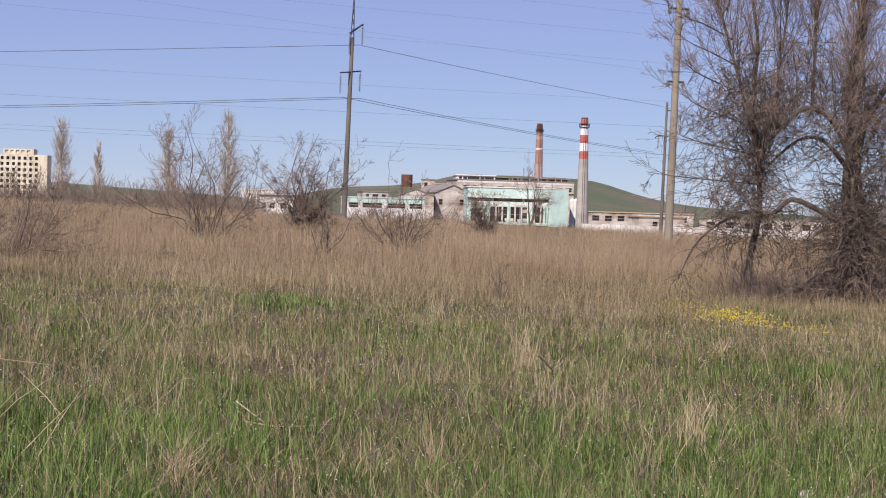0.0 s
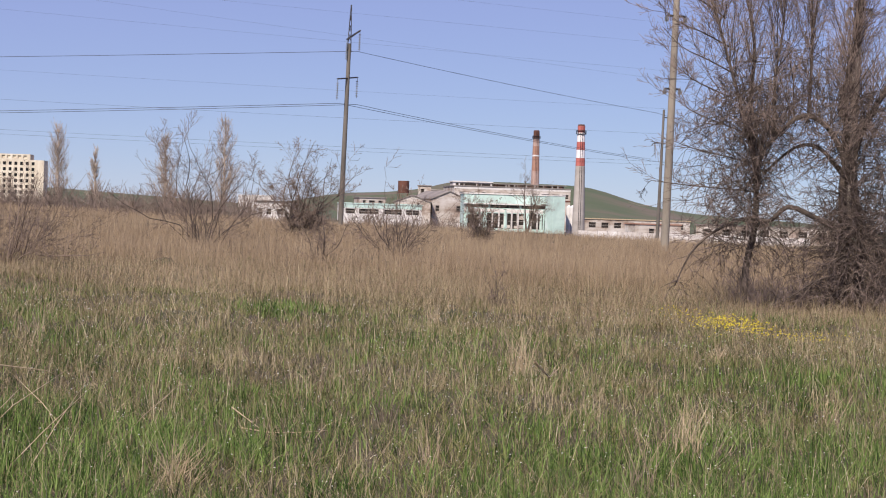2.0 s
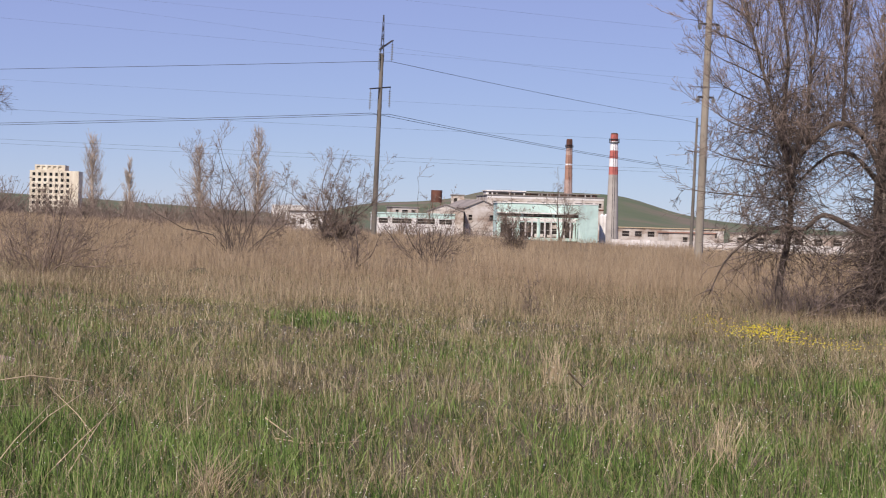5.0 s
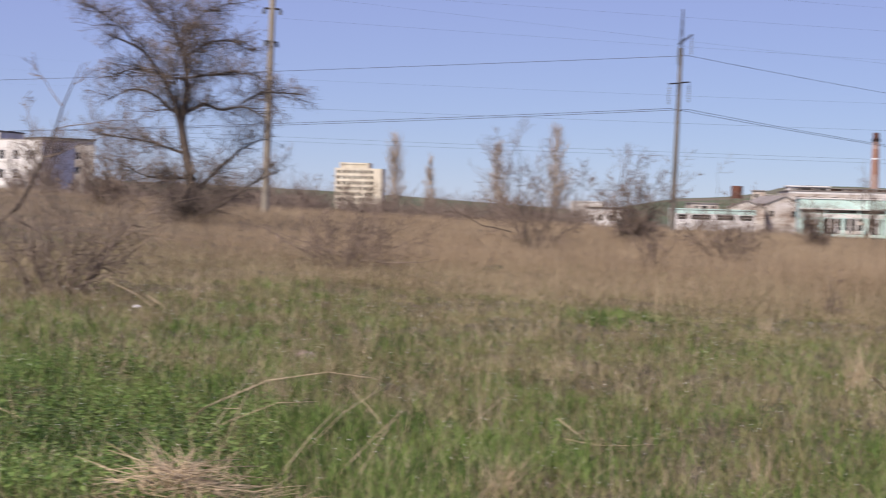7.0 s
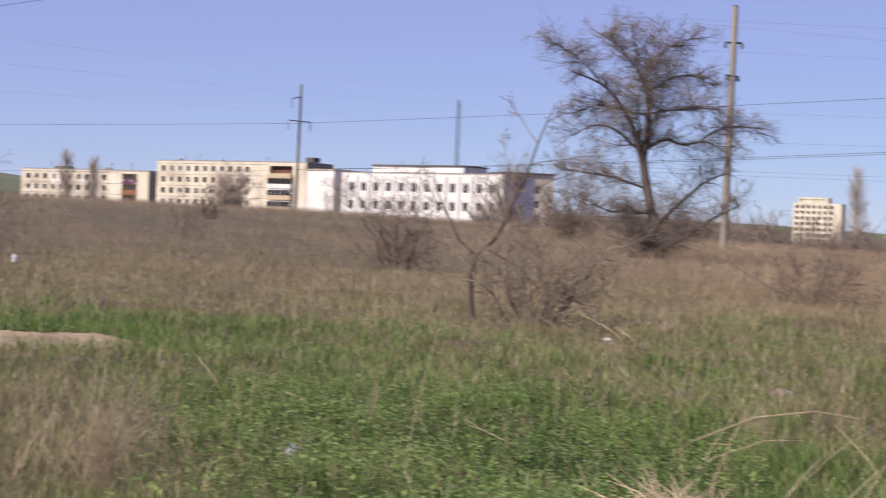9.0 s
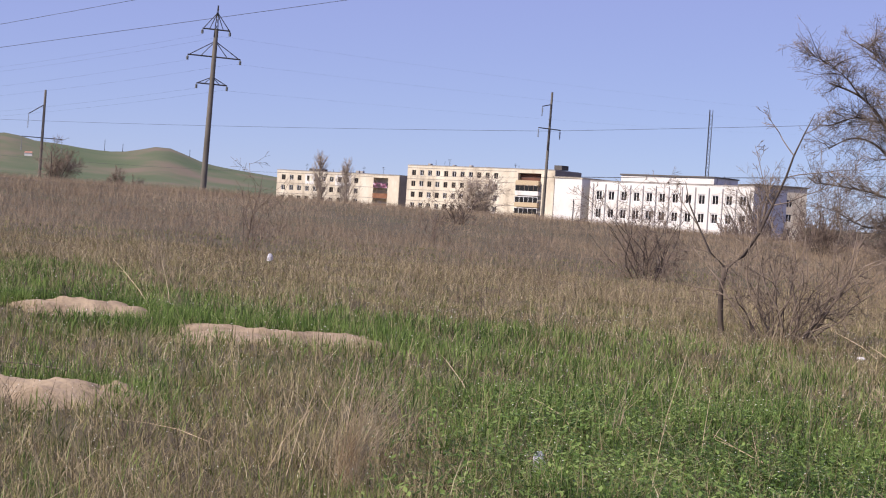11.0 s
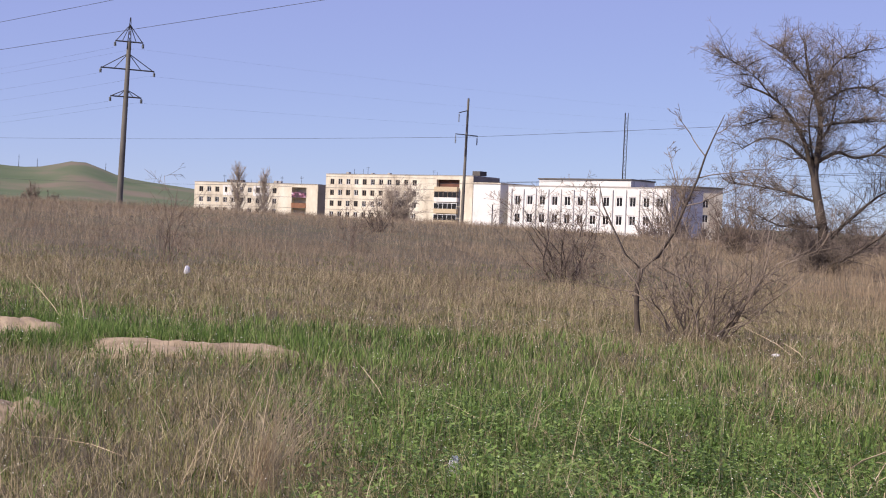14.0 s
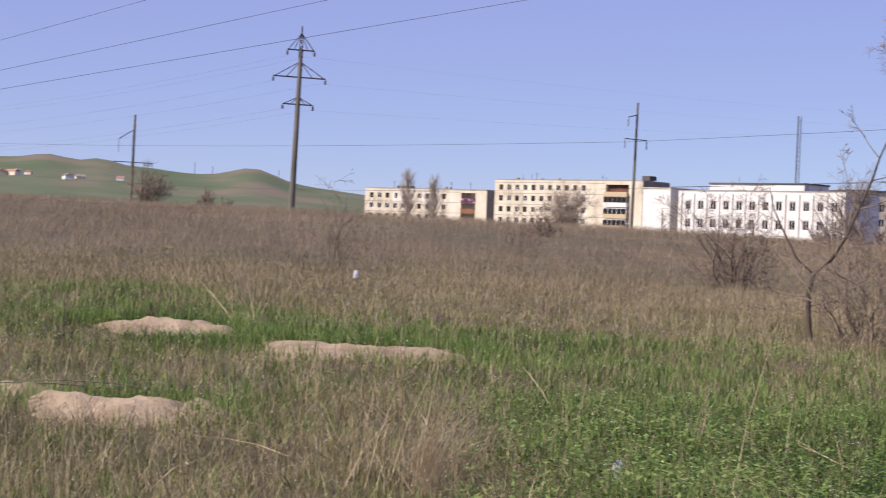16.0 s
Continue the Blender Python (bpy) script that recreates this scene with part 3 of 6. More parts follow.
# ---------------------------------------------------------------- power lines
def insulator_string(parent, top, length):
    bm = bmesh.new()
    cone(bm, top, (top[0], top[1], top[2] - length), 0.025, 0.025, 6)
    n = 7
    for i in range(n):
        z = top[2] - length * (0.2 + 0.7 * i / (n - 1))
        cone(bm, (top[0], top[1], z - 0.05), (top[0], top[1], z + 0.05), 0.13, 0.05, 8)
    return part("insulator", bm, M_GLASSINS, parent)


def lattice(parent, z0, z1, r0, r1):
    """Slim four-legged lattice top on the shaft."""
    bm = bmesh.new()
    n = 5
    cor = ((1, 1), (-1, 1), (-1, -1), (1, -1))
    for cx, cy in cor:
        cone(bm, (cx * r0, cy * r0, z0), (cx * r1, cy * r1, z1), 0.045, 0.035, 5)
    for i in range(n):
        fa, fb = i / n, (i + 1) / n
        ra, rb = r0 + (r1 - r0) * fa, r0 + (r1 - r0) * fb
        for k in range(4):
            a, b = cor[k], cor[(k + 1) % 4]
            if (i + k) % 2:
                a, b = b, a
            cone(bm, (a[0] * ra, a[1] * ra, z0 + (z1 - z0) * fa), (b[0] * rb, b[1] * rb, z0 + (z1 - z0) * fb), 0.025, 0.025, 4)
    return part("lattice_top", bm, M_STEEL, parent)


def pole(az, d, height, r0, r1, lean, label, name="power_pole", group="concrete power poles", mat=M_CONCRETE):
    """Tapered spun concrete shaft; lean in degrees to the east."""
    ob = thing(name, label, "pole", Matrix.Translation(level(az, d, 0)) @ Matrix.Rotation(radians(az), 4, "Z") @ Matrix.Rotation(radians(lean + 0.9), 4, "Y"), group)
    bm = bmesh.new()
    cone(bm, (0, 0, -3.6), (0, 0, height), r0, r1, 16)
    part("shaft", bm, mat, ob)
    bm = bmesh.new()
    cone(bm, (0, 0, height), (0, 0, height + 0.06), r1 * 1.05, r1 * 0.9, 16)
    part("cap", bm, M_STEEL, ob)
    return ob


def crossarm(ob, z, half, turn, drop=0.0, hang=1.8, strut=0.0, ends=(1, 1), rise=0.0):
    """Steel arm across the shaft, turned about it, with hanging insulators at its ends."""
    c, s = math.cos(radians(turn)), math.sin(radians(turn))
    bm = bmesh.new()
    e0, e1 = half * ends[0], half * ends[1]
    for o in (-0.12, 0.12):
        cone(bm, (-c * e0 - s * o * 0.6, -s * e0 + c * o * 0.6, z - rise), (c * e1 - s * o * 0.6, s * e1 + c * o * 0.6, z + rise), 0.06, 0.06, 6)
    if strut:
        for k in (-e0, e1):
            cone(bm, (c * k * 0.95, s * k * 0.95, z), (0, 0, z + strut), 0.045, 0.045, 5)
            cone(bm, (c * k * 0.5, s * k * 0.5, z), (0, 0, z + strut), 0.04, 0.04, 5)
    arm = part("crossarm", bm, M_STEEL, ob)
    for k in (-e0, e1):
        if abs(k) > 0.1:
            insulator_string(ob, (c * k, s * k, z - drop + (rise if k > 0 else -rise)), hang)
    return arm


def wire(p, q, sag, radius=0.022, label="thin dark overhead power wire", group="overhead wires"):
    n = 28
    line = []
    for i in range(n + 1):
        f = i / n
        v = Vector(p).lerp(Vector(q), f)
        v.z -= sag * 4 * f * (1 - f)
        line.append((v, radius))
    vv, ff = tubes([line], 5)
    single("overhead_wire", mesh_of("overhead_wire", vv, ff, M_WIRE, True), M_WIRE, label, "wire", group=group)


def power_lines():
    a = pole(1.58, 153, 16.8, 0.27, 0.17, 0.3, "weathered concrete power pole with a steel lattice top")
    lattice(a, 16.1, 20.4, 0.17, 0.03)
    crossarm(a, 17.7, 1.3, 45, hang=1.9, ends=(0.25, 1), rise=0.5)
    crossarm(a, 13.7, 1.55, 55, hang=1.9, rise=0.22)
    g = pole(-9.3, 232, 17.6, 0.27, 0.15, 0.2, "weathered concrete power pole beside a field edge")
    crossarm(g, 13.0, 2.0, 60, hang=1.9)
    crossarm(g, 16.6, 2.0, 60, hang=1.9, ends=(0.0, 1))
    b = pole(15.5, 112, 16.6, 0.29, 0.19, -0.2, "tall plain concrete pole beside an old tree", mat=M_PALECONC)
    crossarm(b, 14.2, 0.55, 10, hang=0.35)
    crossarm(b, 12.0, 0.5, 40, hang=0.3)
    f = pole(-9.55, 104, 16.8, 0.28, 0.19, 0.0, "tall weathered concrete pole beside a willow", mat=M_PALECONC)
    crossarm(f, 14.6, 0.6, 20, hang=0.35)
    crossarm(f, 10.1, 0.5, 20, hang=0.3)
    h = pole(-15.55, 88, 15.5, 0.27, 0.19, 0.4, "pale concrete pole behind a dense willow", mat=M_PALECONC)
    crossarm(h, 13.2, 0.6, 20, hang=0.35)
    c = pole(41.84, 160, 16.9, 0.33, 0.20, 0.4, "concrete power pole with three steel crossarms")
    lattice(c, 16.2, 19.2, 0.18, 0.03)
    crossarm(c, 16.9, 1.3, 5, drop=0.05, hang=0.45, strut=1.6)
    crossarm(c, 14.3, 2.5, 5, drop=0.05, hang=0.45, strut=1.5)
    crossarm(c, 11.7, 1.45, 5, drop=0.05, hang=0.45, strut=0.7)
    e = pole(30.17, 225, 18.4, 0.26, 0.14, 0.0, "slim concrete power pole in front of flats")
    crossarm(e, 16.6, 1.5, 40, hang=1.3, ends=(1, 0.0), rise=0.2)
    crossarm(e, 13.5, 1.9, 40, hang=1.3)
    w = pole(47.28, 262, 14.9, 0.28, 0.17, 0.0, "dark concrete power pole on the rise")
    crossarm(w, 11.9, 2.4, 20, hang=2.2, ends=(1, 0.0), rise=0.8)
    crossarm(w, 7.6, 3.0, 5, hang=2.2)
    # medium line: flats - lattice-topped pole - field edge
    d_up, a_up, a_lo, a_lp = level(30.17, 225, 13.2), level(1.2, 153, 16.2), level(1.75, 152, 11.3), level(1.15, 154, 11.4)
    wire(d_up, a_up, 0.2)
    wire(level(30.4, 226, 6.9), a_lo, 0.35)
    wire(level(29.9, 227, 7.2), a_lp, 0.5)
    wire(a_up, level(-9.1, 232, 17.2), 0.2)
    wire(a_lo, level(-9.5, 231, 10.3), 0.3)
    wire(a_lp, level(-9.0, 233, 10.8), 0.3)
    wire(d_up, level(52, 400, 13.2), 0.6)
    wire(level(30.4, 226, 6.9), level(56, 420, 9.0), 3.0, 0.015)
    wire(level(-9.1, 232, 17.2), level(-24, 420, 13), 3)
    wire(level(-9.5, 231, 10.3), level(-24, 420, 9), 3)
    # distant lines: headings and elevations of two points each
    for (a0, e0), (a1, e1), r in (((13.2, 2.31), (-8.85, 1.97), 0.014), ((13.2, 2.17), (-8.85, 1.86), 0.014), ((13.2, 4.22), (-8.8, 3.71), 0.009), ((13.2, 3.28), (-8.8, 2.88), 0.013),
                                  ((1.16, 6.43), (-7.97, 5.89), 0.009), ((-0.96, 7.07), (-7.95, 6.56), 0.009), ((1.14, 5.67), (-8.0, 4.75), 0.009), ((13.2, 6.16), (1.9, 5.54), 0.009)):
        k = (e1 - e0) / (a1 - a0)
        wire(sight(20, 268, e0 + k * (20 - a0)), sight(-18, 268, e0 + k * (-18 - a0)), 0.3, r)
    # high line over the near field
    for (a0, h0), (a1, h1) in (((51.72, 4.33), (34.1, 8.2)), ((51.74, 4.95), (40.9, 7.93)), ((51.78, 5.93), (47.02, 7.59))):
        p, q = sight(a0, 150, h0), sight(a1, 150 - 2.2 * (a0 - a1), h1)
        wire(p + (p - q) * 0.8, q + (q - p) * 1.2, 0.1, 0.018)
    for k, z in ((1.0, 16.3), (-1.0, 16.3), (2.3, 13.8), (-2.3, 13.8), (1.3, 11.2), (-1.3, 11.2)):
        p = level(41.84 - k * 0.35, 160, z)
        wire(p, level(60 - k * 0.3, 330, z - 3), 3.0, 0.005)
        if k > 0:
            wire(p, level(20 - k * 0.3, 430, z + 17), 1.0, 0.004)


def lattice_mast(az, d, height):
    ob = thing("lattice_mast", "tall slim grey lattice mast behind a white building", "mast", Matrix.Translation(at(az, d)) @ Matrix.Rotation(radians(0.4), 4, "Y"))
    bm = bmesh.new()
    cor = [(math.cos(a) * 0.42, math.sin(a) * 0.42) for a in (0.3, 2.4, 4.5)]
    for x, y in cor:
        cone(bm, (x, y, -0.3), (x, y, height), 0.07, 0.07, 5)
    part("legs", bm, M_STEEL, ob)
    bm = bmesh.new()
    n = int(height / 0.9)
    for i in range(n):
        for k in range(3):
            a, b = cor[k], cor[(k + 1) % 3]
            cone(bm, (*a, i * 0.9), (*b, (i + 1) * 0.9), 0.035, 0.035, 4)
    part("bracing", bm, M_STEEL, ob)


# ---------------------------------------------------------------- buildings
WINDOWS = {}


def window_meshes(w, h, wings, frame_mat=None):
    frame_mat = frame_mat or M_FRAME
    key = (round(w, 2), round(h, 2), wings, frame_mat.name)
    if key not in WINDOWS:
        bm = bmesh.new()
        t = 0.07 if frame_mat is M_FRAME else 0.17
        xs = [0.0, t]
        for i in range(1, wings):
            xs += [w * i / wings - 0.045, w * i / wings + 0.045]
        xs += [w - t, w]
        zs = [0.0, t, h - t, h]
        grid = [[bm.verts.new((x, 0, z)) for z in zs] for x in xs]
        bars = [bm.faces.new((grid[a][c], grid[a + 1][c], grid[a + 1][c + 1], grid[a][c + 1])) for a in range(len(xs) - 1) for c in range(3) if not (c == 1 and a % 2 == 1)]
        back_side = bmesh.ops.extrude_face_region(bm, geom=bars)
        bmesh.ops.translate(bm, vec=(0, 0.085, 0), verts=[g for g in back_side["geom"] if isinstance(g, bmesh.types.BMVert)])
        bmesh.ops.recalc_face_normals(bm, faces=bm.faces)
        fr = bpy.data.meshes.new("window")
        bm.to_mesh(fr)
        bm.free()
        fr.materials.append(frame_mat)
        bm = bmesh.new()
        box(bm, 0.03, w - 0.03, 0.035, 0.055, 0.03, h - 0.03)
        pa = bpy.data.meshes.new("pane")
        bm.to_mesh(pa)
        bm.free()
        pa.materials.append(M_GLASS)
        WINDOWS[key] = (fr, pa)
    return WINDOWS[key]


def facade(length, height, holes, depth, reveal=0.22, ends=True):
    """Front wall at y = 0 with real openings, returns inwards, and the other three walls."""
    xs = sorted({0, length, *[h[0] for h in holes], *[h[1] for h in holes]})
    zs = sorted({0, height, *[h[2] for h in holes], *[h[3] for h in holes]})
    verts, faces, seen = [], [], {}

    def v(x, y, z):
        k = (round(x, 3), round(y, 3), round(z, 3))
        if k not in seen:
            seen[k] = len(verts)
            verts.append(k)
        return seen[k]
    for i in range(len(xs) - 1):
        for j in range(len(zs) - 1):
            cx, cz = (xs[i] + xs[i + 1]) / 2, (zs[j] + zs[j + 1]) / 2
            if any(h[0] < cx < h[1] and h[2] < cz < h[3] for h in holes):
                continue
            faces.append((v(xs[i], 0, zs[j]), v(xs[i + 1], 0, zs[j]), v(xs[i + 1], 0, zs[j + 1]), v(xs[i], 0, zs[j + 1])))
    for x0, x1, z0, z1, *rest in holes:
        r = rest[0] if rest else reveal
        a = [(x0, z0), (x1, z0), (x1, z1), (x0, z1)]
        for k in range(4):
            (p, q), (s, t) = a[k], a[(k + 1) % 4]
            faces.append((v(p, 0, q), v(p, r, q), v(s, r, t), v(s, 0, t)))
        faces.append((v(x0, r, z0), v(x1, r, z0), v(x1, r, z1), v(x0, r, z1)))
    for a, b in (((0, 0), (0, depth)), ((0, depth), (length, depth)), ((length, depth), (length, 0))):
        faces.append((v(*a, 0), v(*b, 0), v(*b, height), v(*a, height)))
    return verts, faces


def put_windows(ob, holes, wings=2, skip=(), frame_mat=None):
    for i, h in enumerate(holes):
        if i in skip:
            continue
        fr, pa = window_meshes(h[1] - h[0] - 0.02, h[3] - h[2] - 0.02, wings, frame_mat)
        f = part("window", fr, None, ob, "", Matrix.Translation((h[0] + 0.01, 0.10, h[2] + 0.01)))
        part("pane", pa, None, f)


def between(left, right, base):
    """Pose of a facade that runs from left to right, each (heading, range), seen from the field, and its length."""
    p, q = level(*left, base), level(*right, base)
    p.z = q.z = (p.z + q.z) / 2
    ang = math.atan2(q.y - p.y, q.x - p.x)
    return Matrix.Translation(p) @ Matrix.Rotation(ang, 4, "Z"), (q - p).length


def flats(name, label, left, right, base, storeys, cols, storey=2.78, depth=12.0, top=0.62, win=(1.25, 1.4), first=1.2, span=None, mat=M_CREAM, end_mat=None, wings=2, plinth=0.9, parapet=0.25):
    m, length = between(left, right, base)
    ob = thing(name, label, "building", m)
    height = plinth + storeys * storey + top
    last = span if span else length - first
    step = (last - first) / cols
    holes = []
    for s in range(storeys):
        for c in range(cols):
            x = first + (c + 0.5) * step - win[0] / 2
            z = plinth + s * storey + 0.85
            holes.append((x, x + win[0], z, z + win[1]))
    return ob, length, height, holes, depth, mat, end_mat, wings, storey, plinth


def finish(b, extra_holes=(), parapet=0.3, skip=(), panels=0, frame_mat=None):
    ob, length, height, holes, depth, mat, end_mat, wings, storey, plinth = b
    v, f = facade(length, height, list(holes) + list(extra_holes), depth)
    part("wall", mesh_of("wall", v, f, mat), mat, ob)
    # slab for a bare grey end wall, its shade also put into the colour
    if end_mat:
        bm = bmesh.new()
        box(bm, length + 0.003, length + 0.12, 0.05, depth - 0.05, 0, height - 0.05)
        part("end_wall", bm, end_mat, ob, "shaded grey end wall")
    bm = bmesh.new()
    box(bm, -0.06, length + 0.06, -0.06, depth + 0.06, height, height + 0.16)
    part("coping", bm, M_CHIMGREY, ob)
    bm = bmesh.new()
    box(bm, 0.5, length - 0.5, 0.5, depth - 0.5, height + 0.164, height + 0.164 + parapet * 0.2)
    part("roof", bm, M_ROOF, ob)
    rng = random.Random(round(length * 10))
    for _ in range(5):
        x, y, tall = rng.uniform(1, length - 1), rng.uniform(2, depth - 2), rng.uniform(0.9, 2.6)
        bm = bmesh.new()
        cone(bm, (x, y, height + 0.1), (x, y, height + tall), 0.05, 0.04, 5)
        if tall > 1.8:
            for k in (0.75, 0.9):
                cone(bm, (x - 0.5, y, height + tall * k), (x + 0.5, y, height + tall * k), 0.025, 0.025, 4)
        part("antenna", bm, M_STEEL, ob)
    for _ in range(3):
        x = rng.uniform(2, length - 3)
        bm = bmesh.new()
        box(bm, x, x + rng.uniform(0.5, 1.0), 3, 4, height + 0.15, height + rng.uniform(0.55, 0.95), 0.03)
        part("vent_shaft", bm, M_CHIMGREY, ob)
    # joints between the wall panels: thin proud mortar strips
    if panels:
        bm = bmesh.new()
        for k in range(1, round((height - plinth) / storey) + 1):
            z = plinth + k * storey
            if z < height - 0.3:
                box(bm, 0.02, length - (8.0 if panels > 1 else 11.0), -0.035, -0.004, z - 0.045, z + 0.045)
        part("panel_joint", bm, M_GREYWALL, ob, "grey mortar joint between wall panels")
    put_windows(ob, holes, wings, skip, frame_mat)
    return ob


def balcony(ob, x0, x1, z, panel, glazed, name="balcony", out=1.0):
    bm = bmesh.new()
    box(bm, x0, x1, -out, 0.0, z, z + 0.15)
    box(bm, x0, x1, -out, -out + 0.06, z + 0.15, z + 1.1)
    box(bm, x0, x0 + 0.06, -out + 0.06, 0, z + 0.15, z + 1.1)
    box(bm, x1 - 0.06, x1, -out + 0.06, 0, z + 0.15, z + 1.1)
    b = part(name, bm, panel, ob)
    if glazed:
        n = 5
        bm = bmesh.new()
        for i in range(n + 1):
            x = x0 + (x1 - x0 - 0.08) * i / n
            box(bm, x, x + 0.08, -out, -out + 0.07, z + 1.1, z + 2.5)
        box(bm, x0, x1, -out, -out + 0.07, z + 2.42, z + 2.55)
        part("glazing_bars", bm, M_FRAME, b)
        bm = bmesh.new()
        box(bm, x0 + 0.05, x1 - 0.05, -out + 0.03, -out + 0.045, z + 1.1, z + 2.42)
        part("pane", bm, M_GLASS, b)
    return b


def housing():
    # long cream block on the outside
    b = flats("apartment_block", "cream panel apartment block with a loggia stack", (39.35, 458), (35.16, 438), -6.4, 5, 10, first=0.9, span=26.5, end_mat=M_GREYWALL)
    ob, length, height = b[0], b[1], b[2]
    lg = []
    for s in range(5):
        z = 0.9 + s * 2.78
        lg.append((length - 7.8, length - 3.4, z + 0.1, z + 2.6, 1.4))
    finish(b, lg, panels=2)
    for s, mat in ((4, M_PINK), (3, M_BROWN), (2, M_BROWN), (1, M_CREAM), (0, M_BROWN)):
        z = 0.9 + s * 2.78
        bm = bmesh.new()
        box(bm, length - 7.8, length - 3.4, -0.12, -0.02, z - 0.05, z + 1.25)
        part("loggia_panel", bm, mat, ob)
    for x0, x1, s in ((9.2, 12.1, 4), (18.7, 23.6, 4)):
        bm = bmesh.new()
        z = 0.9 + s * 2.78
        box(bm, x0, x0 + 0.55, -0.06, -0.003, z, z + 2.7)
        box(bm, x1 - 0.55, x1, -0.06, -0.003, z, z + 2.7)
        box(bm, x0 + 0.55, x1 - 0.55, -0.06, -0.003, z, z + 0.8)
        box(bm, x0 + 0.55, x1 - 0.55, -0.06, -0.003, z + 2.3, z + 2.7)
        part("insulation_panel", bm, M_WHITE, ob, "white insulation panel")
    bm = bmesh.new()
    box(bm, 9, 13, 2, 5, height + 0.3, height + 0.9)
    part("roof_hatch", bm, M_ROOF, ob)
    # middle cream block with balconies
    b = flats("apartment_block", "cream five-storey panel block with glazed balconies", (34.89, 428), (29.83, 402), -2.9, 5, 11, first=0.8, span=29.0, end_mat=M_GREYWALL)
    ob, length, height = b[0], b[1], b[2]
    finish(b, [(length - 10.6, length - 3.9, 0.9 + 4 * 2.78 + 0.35, 0.9 + 4 * 2.78 + 2.5, 1.2)], panels=1)
    # brown back panel, coloured extra dark to put the recess's shade in
    bm = bmesh.new()
    box(bm, length - 10.55, length - 3.95, 0.95, 1.05, 0.9 + 4 * 2.78 + 0.4, 0.9 + 4 * 2.78 + 2.45)
    part("loggia_dark_panel", bm, M_RUST, ob, "dark brown panel with the loggia's shade in its colour")
    balcony(ob, length - 10.6, length - 3.9, 0.9 + 4 * 2.78 - 0.4, M_STRAW, False)
    balcony(ob, length - 10.6, length - 3.9, 0.9 + 3 * 2.78 - 0.2, M_WHITE, True)
    balcony(ob, length - 10.6, length - 3.9, 0.9 + 2 * 2.78 - 0.2, M_STRAW, True)
    balcony(ob, length - 10.6, length - 3.9, 0.9 + 1 * 2.78 - 0.2, M_STRAW, True)
    bm = bmesh.new()
    box(bm, length - 2.2, length + 0.0, 3, 6, height + 0.3, height + 1.4)
    part("roof_hatch", bm, M_ROOF, ob)
    # rear wing of the middle block, its shade put into a dark grey wall colour
    m, ln = between((29.9, 406), (28.75, 420), -2.9)
    o2 = thing("apartment_wing", "grey shaded rear wing of an apartment block", "building", m)
    bm = bmesh.new()
    box(bm, 0, ln, 0, 10, 0, height - 0.8)
    part("wall", bm, M_GREYWALL, o2)
    bm = bmesh.new()
    box(bm, -0.1, ln + 0.2, -0.2, 10.2, height - 0.8, height - 0.5)
    part("roof", bm, M_ROOF, o2)
    # white blank hall
    m, ln = between((29.81, 330), (28.88, 326), -3.05)
    o3 = thing("white_hall", "blank whitewashed building with a flat roof", "building", m)
    bm = bmesh.new()
    box(bm, 0, ln, 0, 11, 0, 12.6, 0.03)
    part("wall", bm, M_WHITE, o3)
    bm = bmesh.new()
    box(bm, -0.15, ln + 0.15, -0.15, 11.2, 12.6, 12.85)
    part("roof", bm, M_CREAM, o3)
    bm = bmesh.new()
    cone(bm, (ln - 1.7, -0.12, 0), (ln - 1.7, -0.12, 8.5), 0.07, 0.07, 8)
    part("drainpipe", bm, M_STEEL, o3)
    # white three-storey school
    b = flats("white_school", "whitewashed three-storey building with pilasters and tall windows", (28.6, 326), (23.05, 306), -2.65, 3, 12, storey=3.45, top=1.0, first=0.8, win=(1.55, 1.95), mat=M_WHITE, wings=2)
    ob, length, height = b[0], b[1], b[2]
    finish(b, frame_mat=M_WPAINT)
    step = (length - 1.6) / 12
    for i in range(13):
        x = 0.8 + i * step
        bm = bmesh.new()
        box(bm, x - 0.16, x + 0.16, -0.30, -0.003, 0, height - 0.4, 0.02)
        part("pilaster", bm, M_WHITE, ob)
    bm = bmesh.new()
    box(bm, 6.2, length - 9.5, 1.5, 10, height + 0.3, height + 1.5)
    part("attic", bm, M_WHITE, ob)
    bm = bmesh.new()
    box(bm, 6.0, length - 9.3, 1.3, 10.2, height + 1.5, height + 1.75)
    part("attic_roof", bm, M_ROOF, ob)
    # beige house beside the school
    m, ln = between((22.95, 345), (21.3, 350), -3.0)
    o4 = thing("beige_house", "beige plastered house partly hidden by bushes", "building", m)
    v, f = facade(ln, 14.5, [(1.5 + 2.6 * i, 2.8 + 2.6 * i, 10.5 - 3 * j, 12.0 - 3 * j) for i in range(3) for j in range(3)], 9)
    part("wall", mesh_of("wall", v, f, M_CREAM), M_CREAM, o4)
    put_windows(o4, [(1.5 + 2.6 * i, 2.8 + 2.6 * i, 10.5 - 3 * j, 12.0 - 3 * j) for i in range(3) for j in range(3)])
    bm = bmesh.new()
    box(bm, -0.3, ln + 0.3, -0.3, 9.3, 14.5, 14.8)
    part("roof", bm, M_ROOF, o4)
    # far tower of flats
    m, ln = between((13.2, 872), (11.6, 868), -6.0)
    o5 = thing("tower_block", "distant unfinished cream tower block with dark openings", "building", m)
    holes = []
    for s in range(9):
        for c in range(8 if s < 8 else 5):
            x = 1.3 + c * 2.85 + (0 if s < 8 else 2.5)
            if s < 8 and c > 6:
                continue
            z = 1.2 + s * 2.9 + 0.6
            if z + 1.7 < 26.4 or s < 8:
                holes.append((x, x + 1.5, z, z + 1.65, 0.6))
